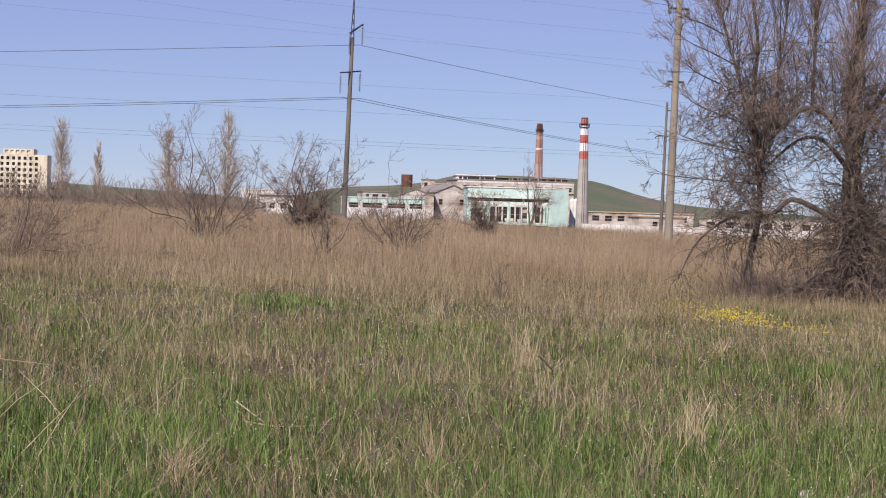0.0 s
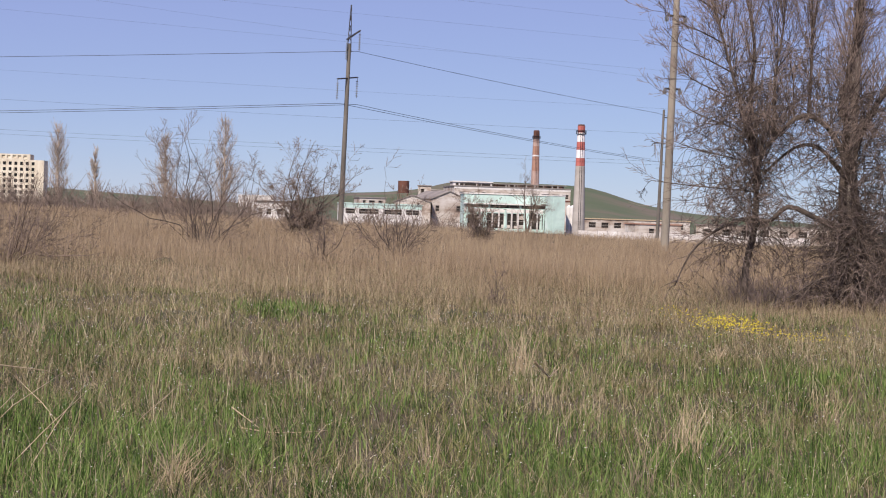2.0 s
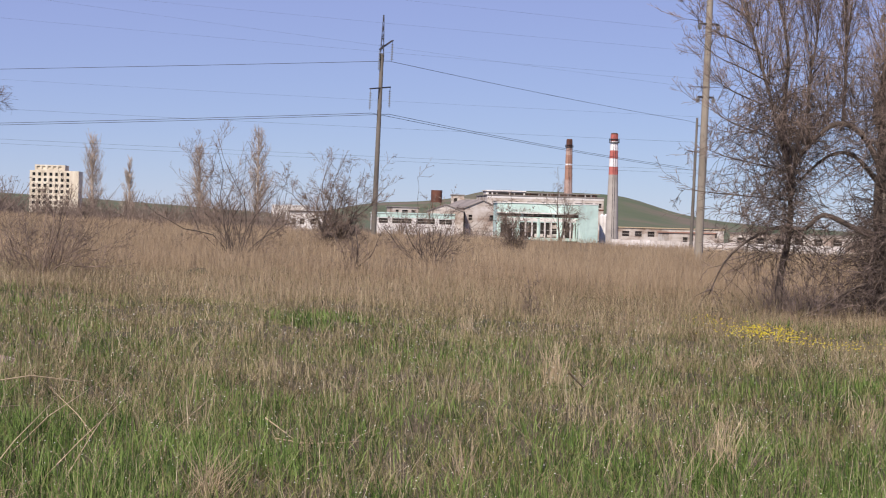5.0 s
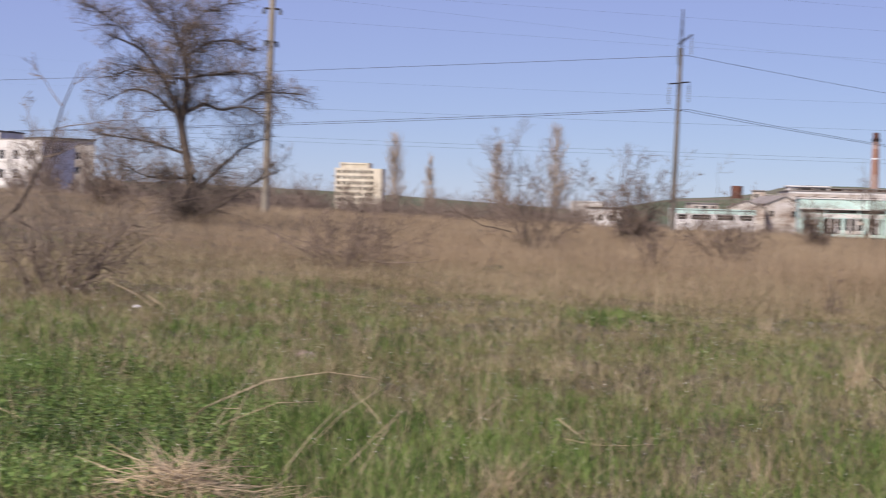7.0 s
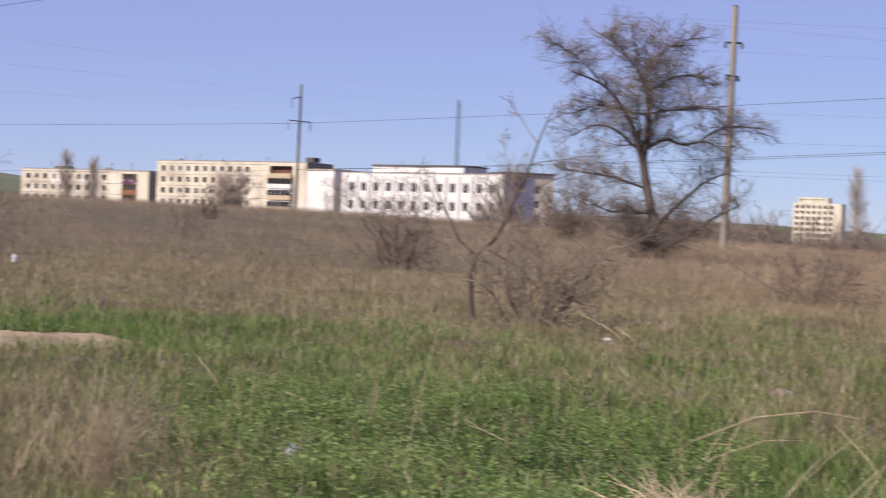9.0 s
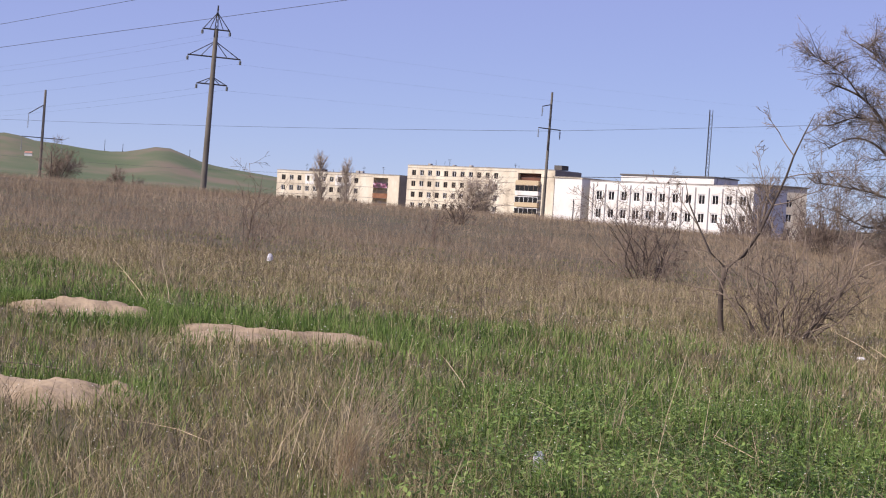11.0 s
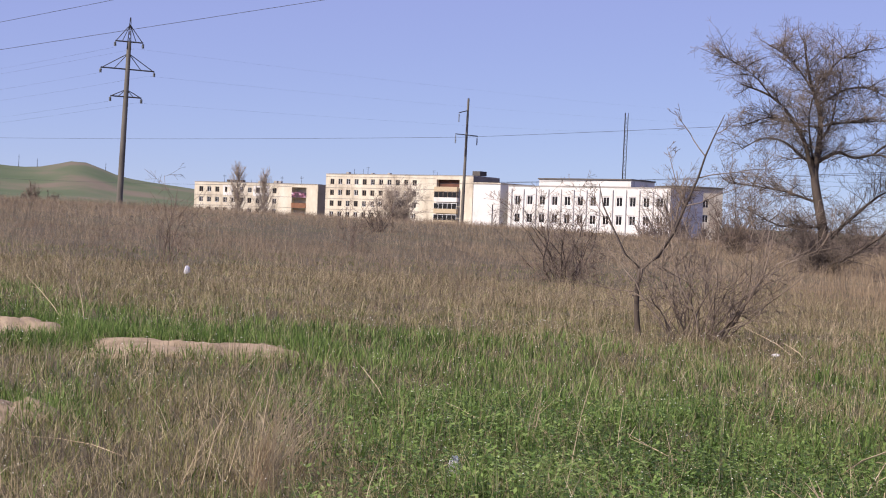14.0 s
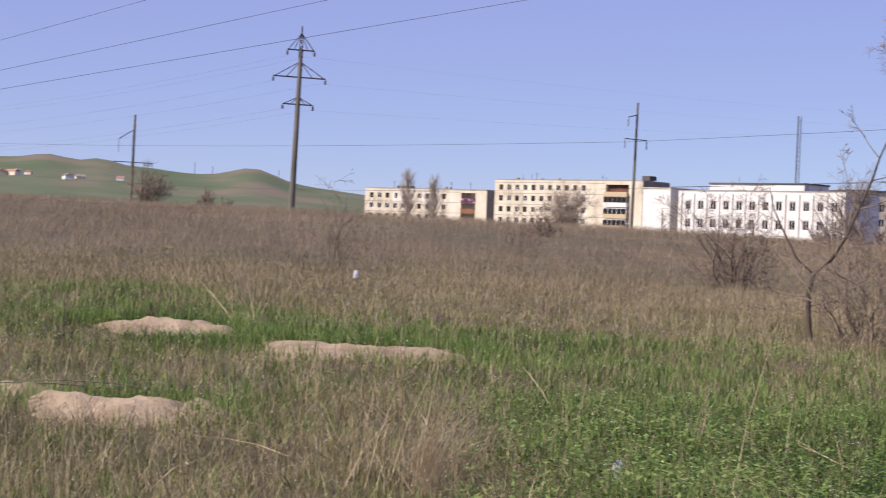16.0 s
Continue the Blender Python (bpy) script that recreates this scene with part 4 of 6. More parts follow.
    holes = [h for h in holes if h[3] < 24.6]
    v, f = facade(ln, 24.8, holes, 14)
    part("wall", mesh_of("wall", v, f, M_CREAM), M_CREAM, o5)
    v, f = facade(ln * 0.62, 2.9, [(1.0 + 2.7 * i, 2.6 + 2.7 * i, 0.7, 2.2, 0.6) for i in range(5)], 12)
    part("upper_storey", mesh_of("upper_storey", v, f, M_CREAM), M_CREAM, o5, "", Matrix.Translation((ln * 0.1, 0.05, 24.8)))
    for h in holes:
        bm = bmesh.new()
        box(bm, h[0], h[1], 0.55, 0.595, h[2], h[3])
        part("pane", bm, M_GLASS, o5)


def chimney(az, d, top, r0, r1, bands, label):
    """Tapered brick stack with painted bands; bands are (from, to, material) as parts of its height."""
    ob = thing("chimney", label, "chimney", Matrix.Translation(level(az, d, -3.5)), "factory chimneys")
    h = top + 3.5
    for f0, f1, mat in bands:
        bm = bmesh.new()
        ra, rb = r0 + (r1 - r0) * f0, r0 + (r1 - r0) * f1
        cone(bm, (0, 0, h * f0), (0, 0, h * f1), ra, rb, 28)
        part("shaft", bm, mat, ob)
    bm = bmesh.new()
    cone(bm, (0, 0, h), (0, 0, h + 0.5), r1 * 0.95, r1 * 0.85, 24)
    part("rim", bm, M_RUST, ob)
    bm = bmesh.new()
    z = h * 0.925
    rr = r0 + (r1 - r0) * 0.925
    cone(bm, (0, 0, z), (0, 0, z + 0.18), rr + 0.4, rr + 0.4, 28)
    for i in range(14):
        a = i / 14 * 6.283
        cone(bm, (math.cos(a) * (rr + 0.36), math.sin(a) * (rr + 0.36), z), (math.cos(a) * (rr + 0.36), math.sin(a) * (rr + 0.36), z + 1.2), 0.06, 0.06, 4)
    cone(bm, (0, 0, z + 1.15), (0, 0, z + 1.25), rr + 0.4, rr + 0.4, 28)
    part("gallery", bm, M_STEEL, ob)
    bm = bmesh.new()
    for i in (-0.3, 0.3):
        cone(bm, (i, -r0 - 0.2, 2), (i, -r1 - 0.2, h), 0.05, 0.05, 4)
    part("ladder", bm, M_STEEL, ob)


def shed(name, label, left, right, base, height, depth, mat, roof_mat=M_ROOF, gable=0.0, holes=(), bands=()):
    """Plain hall with openings; gable: height of a pitched roof whose ridge runs into the depth."""
    m, ln = between(left, right, base)
    ob = thing(name, label, "building", m, "factory buildings")
    hs = [(ln * a, ln * b, c, d, 0.4) for a, b, c, d in holes]
    v, f = facade(ln, height, hs, depth)
    part("wall", mesh_of("wall", v, f, mat), mat, ob)
    for h in hs:
        bm = bmesh.new()
        n = max(1, round((h[1] - h[0]) / 3.0))
        # dark sheet across the opening, painting the gloom of the interior
        box(bm, h[0], h[1], 0.33, 0.36, h[2], h[3])
        w = part("window", bm, M_VOID, ob)
        bm = bmesh.new()
        for i in range(n + 1):
            x = h[0] + (h[1] - h[0] - 0.14) * i / n
            box(bm, x, x + 0.14, 0.22, 0.32, h[2], h[3])
        box(bm, h[0] + 0.2, h[1] - 0.2, 0.24, 0.30, (h[2] + h[3]) / 2 - 0.06, (h[2] + h[3]) / 2 + 0.06)
        part("frame", bm, M_CHIMGREY, w)
    if gable:
        bm = bmesh.new()
        pts = [(-0.4, height), (ln / 2, height + gable), (ln + 0.4, height), (ln + 0.4, height - 0.3), (ln / 2, height + gable - 0.35), (-0.4, height - 0.3)]
        a = [bm.verts.new((x, -0.4, z)) for x, z in pts]
        b = [bm.verts.new((x, depth + 0.4, z)) for x, z in pts]
        n = len(pts)
        for i in range(n):
            bm.faces.new((a[i], a[(i + 1) % n], b[(i + 1) % n], b[i]))
        for q in (a, b):
            bm.faces.new((q[0], q[1], q[4], q[5]))
            bm.faces.new((q[1], q[2], q[3], q[4]))
        part("roof", bm, roof_mat, ob)
        bm = bmesh.new()
        t = [bm.verts.new(p) for p in ((0, 0.0, height - 0.2), (ln, 0.0, height - 0.2), (ln / 2, 0.0, height + gable - 0.3))]
        u = [bm.verts.new(p) for p in ((0, 0.3, height - 0.2), (ln, 0.3, height - 0.2), (ln / 2, 0.3, height + gable - 0.3))]
        bm.faces.new(t)
        bm.faces.new(u)
        for i in range(3):
            bm.faces.new((t[i], t[(i + 1) % 3], u[(i + 1) % 3], u[i]))
        part("gable", bm, mat, ob)
    else:
        bm = bmesh.new()
        box(bm, -0.3, ln + 0.3, -0.3, depth + 0.3, height, height + 0.4)
        part("roof", bm, roof_mat, ob)
    for z0, z1, mt in bands:
        bm = bmesh.new()
        box(bm, -0.05, ln + 0.05, -0.08, -0.004, z0, z1)
        part("facing_band", bm, mt, ob)
    return ob


def factory():
    chimney(-6.6, 548, 33.0, 2.15, 1.22, ((0, 0.64, M_CHIMGREY), (0.64, 0.71, M_RED), (0.71, 0.785, M_WPAINT), (0.785, 0.857, M_RED), (0.857, 0.94, M_WPAINT), (0.94, 1.0, M_RED)), "tall grey brick chimney with red and white bands")
    chimney(-5.07, 800, 43.9, 2.5, 1.45, ((0, 0.60, M_PINKBRICK), (0.60, 0.745, M_RUSTBRICK), (0.745, 0.76, M_WPAINT), (0.76, 0.85, M_RUSTBRICK), (0.85, 0.93, M_PINKBRICK), (0.93, 1.0, M_RUST)), "tall red brick chimney with a sooty top")
    hi = [(a, a + w, 12.6, 14.2) for a, w in ((0.05, 0.05), (0.13, 0.04), (0.24, 0.03), (0.34, 0.06), (0.47, 0.025), (0.56, 0.03), (0.66, 0.07), (0.75, 0.07), (0.84, 0.07), (0.925, 0.06))]
    shed("factory_hall", "long pale derelict factory hall with broken high windows", (-2.3, 632), (-6.3, 640), -3.0, 16.2, 30, M_DERELICT, M_GREYWALL, holes=hi, bands=((15.3, 16.1, M_WHITE), (11.4, 12.0, M_RUST)))
    low = [(0.02, 0.24, 8.0, 9.0), (0.26, 0.55, 8.0, 9.0), (0.57, 0.87, 8.0, 9.0), (0.03, 0.18, 1.0, 5.6), (0.22, 0.40, 1.0, 6.2), (0.43, 0.62, 1.0, 6.2), (0.65, 0.76, 1.0, 6.2), (0.78, 0.88, 1.0, 6.2)]
    ob = shed("factory_building", "turquoise and white derelict factory front with window bands", (-2.66, 568), (-6.1, 572), -3.0, 12.6, 16, M_TEAL, M_WHITE, holes=low, bands=((6.5, 7.7, M_WHITE),))
    # white columns, ledges and hanging slabs along the broken front
    m, ln = between((-2.66, 568), (-6.1, 572), -3.0)
    rng = random.Random(19)
    for i in range(15):
        x = ln * (0.02 + 0.064 * i)
        bm = bmesh.new()
        box(bm, x, x + 0.55, -0.42, -0.09, 0.2, 7.7, 0.03)
        part("column", bm, M_STAINED if i % 3 else M_TEAL, ob)
    bm = bmesh.new()
    box(bm, -0.3, ln * 0.9, -1.1, -0.1, 9.15, 9.5)
    part("ledge", bm, M_WHITE, ob)
    for i in range(9):
        x = ln * rng.uniform(0.02, 0.8)
        z = rng.choice((1.2, 2.6, 4.2, 5.4))
        bm = bmesh.new()
        box(bm, x, x + rng.uniform(1.4, 3.4), 0.10, 0.2, z, z + rng.uniform(0.8, 1.6))
        part("infill_slab", bm, M_DERELICT, ob)
    # broken upper storey and roof lights on the long hall
    m, ln = between((-2.3, 632), (-6.3, 640), 12.3)
    up = thing("hall_roof_storey", "broken roof storey of brown and white frames", "building", m, "factory buildings")
    bm = bmesh.new()
    box(bm, ln * 0.0, ln * 0.33, 3, 12, 0.4, 2.6)
    part("wall", bm, M_STAINED, up)
    bm = bmesh.new()
    box(bm, -0.4, ln * 0.34, 2.5, 12.5, 2.6, 3.0)
    part("roof", bm, M_WHITE, up)
    for i in range(26):
        x = ln * (0.35 + 0.65 * i / 26)
        bm = bmesh.new()
        box(bm, x, x + 0.35, 3, 3.4, 0.4, 2.2 - 0.9 * (rng.random() < 0.3))
        part("post", bm, rng.choice((M_RUST, M_STAINED, M_DERELICT)), up)
    bm = bmesh.new()
    box(bm, ln * 0.34, ln * 0.98, 2.8, 9, 2.2, 2.5)
    part("roof_slab", bm, M_GREYWALL, up)
    bm = bmesh.new()
    box(bm, ln * 0.35, ln * 0.97, 6, 6.3, 0.4, 2.1)
    part("back_wall", bm, M_RUSTBRICK, up)
    # dark sheets on the wall face, painted as unlit window holes
    for i in range(8):
        x = ln * (0.02 + 0.037 * i)
        bm = bmesh.new()
        box(bm, x, x + rng.uniform(1.0, 1.9), 2.9, 2.98, 0.9, 2.2)
        part("window", bm, M_VOID, up)
    m, ln = between((-5.72, 560), (-6.13, 562), -3.0)
    t = thing("stair_tower", "tall turquoise tiled stair tower of a factory", "building", m, "factory buildings")
    bm = bmesh.new()
    box(bm, 0, ln, 0, 6, 0, 12.8, 0.04)
    part("wall", bm, M_TEAL, t)
    bm = bmesh.new()
    box(bm, -0.1, ln + 0.1, -0.1, 6.1, 12.8, 13.1)
    part("roof", bm, M_WHITE, t)
    for az in (-6.26, -6.38):
        q = thing("silo", "slim pale steel silo beside the factory", "tank", Matrix.Translation(level(az, 590, -3)), "silos")
        bm = bmesh.new()
        cone(bm, (0, 0, 0), (0, 0, 9.5), 0.9, 0.9, 18)
        cone(bm, (0, 0, 9.5), (0, 0, 10.3), 0.9, 0.2, 18)
        part("tank", bm, M_WHITE, q)
    shed("gabled_workshop", "pale gabled workshop of the factory", (-1.55, 606), (-2.75, 610), -3.0, 10.6, 30, M_DERELICT, M_GREYWALL, gable=3.0, holes=((0.1, 0.22, 6, 8), (0.7, 0.85, 6, 8)))
    shed("gabled_workshop", "pale gabled workshop with a sagging roof", (-0.25, 600), (-1.5, 600), -3.0, 8.8, 26, M_DERELICT, M_GREYWALL, gable=2.6)
    shed("brick_boiler_house", "rusty red roofless boiler house", (-1.35, 690), (-2.3, 690), -3.0, 14.6, 14, M_RUST, M_CHIMGREY)
    shed("roof_house", "small pale rooftop house with a door opening", (-1.05, 660), (-1.5, 660), -3.0, 15.6, 8, M_DERELICT, M_GREYWALL, holes=((0.2, 0.5, 11.5, 14.5),))
    shed("white_annex", "long low white annex with window bands", (1.5, 555), (-1.2, 560), -3.0, 7.0, 12, M_WHITE, M_TEAL, holes=((0.03, 0.15, 3.8, 5.4), (0.2, 0.45, 3.8, 5.4), (0.52, 0.75, 3.8, 5.4), (0.8, 0.97, 3.8, 5.4)), bands=((5.7, 6.8, M_TEAL),))
    shed("white_annex", "small white annex with dark openings", (0.95, 578), (0.05, 580), -3.0, 9.2, 10, M_DERELICT, M_GREYWALL, holes=((0.12, 0.25, 7.0, 8.4), (0.36, 0.6, 7.0, 8.4), (0.72, 0.9, 7.0, 8.4)))
    shed("white_garage", "low white building among bushes", (4.5, 420), (3.3, 418), -3.0, 5.6, 9, M_WHITE, M_ROOF, holes=((0.08, 0.2, 2.6, 4), (0.3, 0.45, 2.6, 4), (0.6, 0.8, 2.6, 4)))
    shed("white_garage", "distant long white roofed shed", (5.1, 700), (3.9, 698), -3.0, 8.6, 9, M_WHITE, M_WHITE)
    shed("warehouse", "long low derelict warehouse with dark openings", (-6.85, 640), (-10.4, 655), -3.0, 6.2, 14, M_DERELICT, M_STRAW, holes=tuple((0.03 + 0.12 * i, 0.10 + 0.12 * i, 3.0, 5.0) for i in range(8)))
    shed("warehouse", "low white and rusty warehouse behind a wall", (-8.55, 556), (-10.1, 562), -3.0, 4.8, 10, M_DERELICT, M_RUSTBRICK, holes=((0.3, 0.42, 1.5, 3.5), (0.6, 0.75, 1.5, 3.5)))
    shed("warehouse", "long low pale warehouse beyond a willow", (-10.6, 600), (-15.5, 600), -3.0, 6.0, 14, M_DERELICT, M_GREYWALL, holes=tuple((0.05 + 0.13 * i, 0.11 + 0.13 * i, 2.4, 4.6) for i in range(7)))
    # concrete panel wall: posts and panels
    m, ln = between((-6.6, 505), (-14.4, 470), -3.0)
    w = thing("perimeter_wall", "long white concrete panel wall with posts", "wall", m)
    n = 22
    for i in range(n):
        bm = bmesh.new()
        x0, x1 = ln * i / n, ln * (i + 1) / n
        box(bm, x0 + 0.15, x1 - 0.01, 0, 0.14, 0, 2.55 - 0.12 * (i % 3 == 1))
        part("panel", bm, M_STAINED, w)
        bm = bmesh.new()
        box(bm, x0 - 0.06, x0 + 0.14, -0.06, 0.2, 0, 2.7)
        part("post", bm, M_CHIMGREY, w)
    # water tank on a frame
    t = thing("water_tank", "dark rusty water tank on a steel frame", "tank", Matrix.Translation(level(-0.55, 655, -3)))
    bm = bmesh.new()
    cone(bm, (0, 0, 12.4), (0, 0, 17.2), 2.2, 2.2, 20)
    part("tank", bm, M_RUST, t)
    for x, y in ((-1.6, -1.6), (1.6, -1.6), (1.6, 1.6), (-1.6, 1.6)):
        bm = bmesh.new()
        cone(bm, (x, y, 0), (x, y, 12.4), 0.15, 0.15, 6)
        part("leg", bm, M_RUST, t)
    # hamlet under the left hills
    rng = random.Random(3)
    for i in range(16):
        az, d = rng.uniform(47.6, 53.5), rng.uniform(1250, 1700)
        z = float(land(*level(az, d, 0).xy))
        h = thing("cottage", "tiny distant white cottage under the hills", "house", Matrix.Translation(level(az, d, z - 0.5)) @ Matrix.Rotation(rng.random() * 3, 4, "Z"), "hamlet")
        w, dd, hh = rng.uniform(6, 10), rng.uniform(5, 7), rng.uniform(2.2, 3.2)
        bm = bmesh.new()
        box(bm, -w / 2, w / 2, -dd / 2, dd / 2, 0, hh)
        part("wall", bm, M_WHITE if i % 3 else M_CREAM, h)
        bm = bmesh.new()
        a = [bm.verts.new((sx * (w / 2 + 0.3), sy * (dd / 2 + 0.3), hh)) for sx, sy in ((-1, -1), (1, -1), (1, 1), (-1, 1))]
        r = [bm.verts.new((sx * w / 2, 0, hh + 1.8)) for sx in (-1, 1)]
        for fc in ((a[0], a[1], r[1], r[0]), (a[2], a[3], r[0], r[1]), (a[1], a[2], r[1]), (a[3], a[0], r[0]), (a[3], a[2], a[1], a[0])):
            bm.faces.new(fc)
        part("roof", bm, M_RUSTBRICK if i % 2 else M_GREYWALL, h)


def hill_mast(az, d, height):
    ob = thing("hill_mast", "thin grey mast standing on a far hill", "mast", Matrix.Translation(at(az, d)), "hill masts")
    bm = bmesh.new()
    cone(bm, (0, 0, -1), (0, 0, height), 0.42, 0.22, 8)
    part("shaft", bm, M_STEEL, ob)
    bm = bmesh.new()
    cone(bm, (-1.3, 0, height * 0.82), (1.3, 0, height * 0.82), 0.16, 0.16, 5)
    part("crossarm", bm, M_STEEL, ob)


housing()
factory()
for args in ((45.2, 2420, 17), (44.6, 2430, 11), (42.35, 2440, 10)):
    hill_mast(*args)
lattice_mast(24.7, 352, 29.6)
power_lines()
big_tree()
willow()
for args in ((11.15, 330, 19.0, 1), (9.92, 345, 15.5, 2, 0.08), (7.58, 335, 18.2, 3), (5.6, 330, 21.5, 4)):
    poplar(*args)
poplar(37.9, 410, 15.8, 8, 0.15)
poplar(36.97, 412, 14.2, 9, 0.16)
far_tree(32.45, 300, 10.6, 8.5, 21, "bare spreading tree in front of flats", (M_PALEBARK, M_PALEBARK, M_POPLAR), 1.2, stems=9)
far_tree(-4.85, 470, 16.5, 7, 22, "thin bare tree in front of the factory", twig=0.6)
far_tree(46.85, 205, 5.6, 5.5, 23, "dark low bare tree on the rise", twig=1.1, stems=6)
far_tree(44.6, 190, 3.2, 4.5, 24, "low bare bush-like tree on the rise", twig=0.9, stems=6)
far_tree(22.9, 190, 8.5, 5, 26, "bare grey tree beside a beige house", (M_PALEBARK, M_PALEBARK, M_PALEBARK))
bush(12.5, 40, 2.9, 3.9, 18, 31, "twiggy bare bush rising from dry grass", 0.75, (M_TWIG, M_TWIG, M_TWIG), 0.016)
bush(6.2, 62, 4.6, 4.6, 16, 32, "tall bare many-stemmed bush in dry grass", 0.8)
bush(2.95, 88, 5.3, 4.6, 20, 33, "dense dark bare bush beside a power pole", 0.95, thick=0.04)
bush(2.15, 48, 1.55, 0.9, 8, 34, "small bare bush in dry grass", 0.8)
bush(-0.45, 62, 3.5, 3.6, 14, 35, "sparse bare bush in dry grass", 0.7)
bush(-3.3, 105, 3.4, 2.0, 14, 36, "bushy bare shrub near the factory", 1.0)
bush(-3.85, 30.5, 0.85, 0.6, 6, 37, "small leafless shrub among grasses", 0.6, thick=0.010)
bush(20.75, 88, 4.6, 3.6, 20, 38, "dense rounded bare bush beside an old tree", 0.85)
bush(26.55, 47, 3.3, 3.6, 15, 39, "bare bush with dark stems in dry weeds", 0.9)
bush(40.0, 46, 3.1, 1.9, 6, 140, "thin bare bush in dry weeds", 0.6, (M_TWIG, M_TWIG, M_TWIG), 0.013)
bush(34.0, 60, 2.3, 1.5, 5, 41, "small bare bush in dry weeds", 0.6, (M_TWIG, M_TWIG, M_TWIG), 0.012)
bush(33.0, 82, 1.7, 2.0, 9, 42, "small bare bush on the rise", 0.7)
bush(22.0, 26.8, 2.25, 3.0, 26, 43, "tangled pale bare bush with many stems", 0.5, (M_PALEBARK, M_PALEBARK, M_PALEBARK), 0.018, thin=0.0042)


def young_tree():
    """Young forked tree with one long arm, standing by the tangled bush."""
    rng = random.Random(51)
    THIN[0] = 0.004
    out = [[], [], []]
    spec = [lv(6, 0.10, 0.03, 5, 0.2, 45, 0.42, 0.5), lv(5, 0.13, 0.04, 4, 0.2, 45, 0.5, 0.6), lv(4, 0.15, 0.03, 0, 0, 0, 0, 0.5)]
    out[0].append([(Vector(v), r) for v, r in (((0.03, 0, -0.1), 0.055), ((-0.02, 0, 0.35), 0.045), ((-0.04, 0, 0.8), 0.04), ((0.02, 0, 1.12), 0.042))])
    arm = [Vector(v) for v in ((0.02, 0, 1.12), (0.28, 0, 1.33), (0.5, 0.05, 1.7), (0.68, 0.05, 2.15), (0.86, 0.05, 2.6), (0.96, 0, 2.95), (1.1, 0, 3.3), (1.24, 0, 3.62))]
    out[0].append(list(zip(arm, (0.034, 0.028, 0.024, 0.02, 0.018, 0.015, 0.011, 0.006))))
    left = [Vector(v) for v in ((0.02, 0, 1.12), (-0.25, 0.05, 1.35), (-0.45, 0.1, 1.75), (-0.62, 0.1, 2.1), (-0.7, 0.1, 2.45))]
    out[0].append(list(zip(left, (0.024, 0.02, 0.015, 0.011, 0.006))))
    for q, w, ln, r in ((arm[3], (-0.6, 0, 0.8), 1.0, 0.014), (arm[5], (-0.7, 0.1, 0.75), 0.95, 0.014), (arm[4], (1, 0.1, 0.15), 1.3, 0.014), (arm[3], (1, -0.2, 0.1), 1.5, 0.014), (arm[6], (1, 0.1, 0.2), 0.6, 0.01), (arm[2], (0.2, 0.2, 1), 1.0, 0.012), (arm[2], (-0.3, -0.2, 1), 0.9, 0.012),
                        (left[2], (-0.7, 0, 0.8), 0.8, 0.010), (left[1], (-1, 0.1, 0.05), 1.1, 0.012), (Vector((-0.03, 0, 0.75)), (-1, 0, 0.05), 1.4, 0.014), (Vector((-0.03, 0, 0.6)), (0.9, 0.2, 0.2), 0.9, 0.01), (Vector((0, 0, 0.45)), (-0.8, 0.1, -0.05), 0.8, 0.009)):
        grow(rng, q, Vector(w), ln, r, 0, spec, [out[1], out[2], out[2]])
    # long arching shoot that leans to the east from the bush beside it
    shoot = [Vector(v) for v in ((1.1, -0.1, 0.1), (1.45, -0.1, 0.55), (1.85, -0.1, 0.95), (2.3, -0.1, 1.3), (2.75, -0.1, 1.52), (3.2, -0.1, 1.62))]
    out[1].append(list(zip(shoot, (0.016, 0.015, 0.013, 0.011, 0.008, 0.005))))
    for q in shoot[1:5]:
        for _ in range(3):
            grow(rng, q, Vector((rng.uniform(-0.3, 1), rng.uniform(-0.4, 0.4), rng.uniform(0.1, 0.9))), rng.uniform(0.4, 0.9), 0.008, 1, spec, [out[1], out[1], out[2]])
    ob = thing("young_tree", "young bare forked tree beside a tangled bush", "tree", Matrix.Translation(at(24.02, 27.0)) @ Matrix.Rotation(radians(23.9), 4, "Z"))
    tree_parts(ob, out, (M_BARK, M_PALEBARK, M_PALEBARK))


young_tree()
thicket()
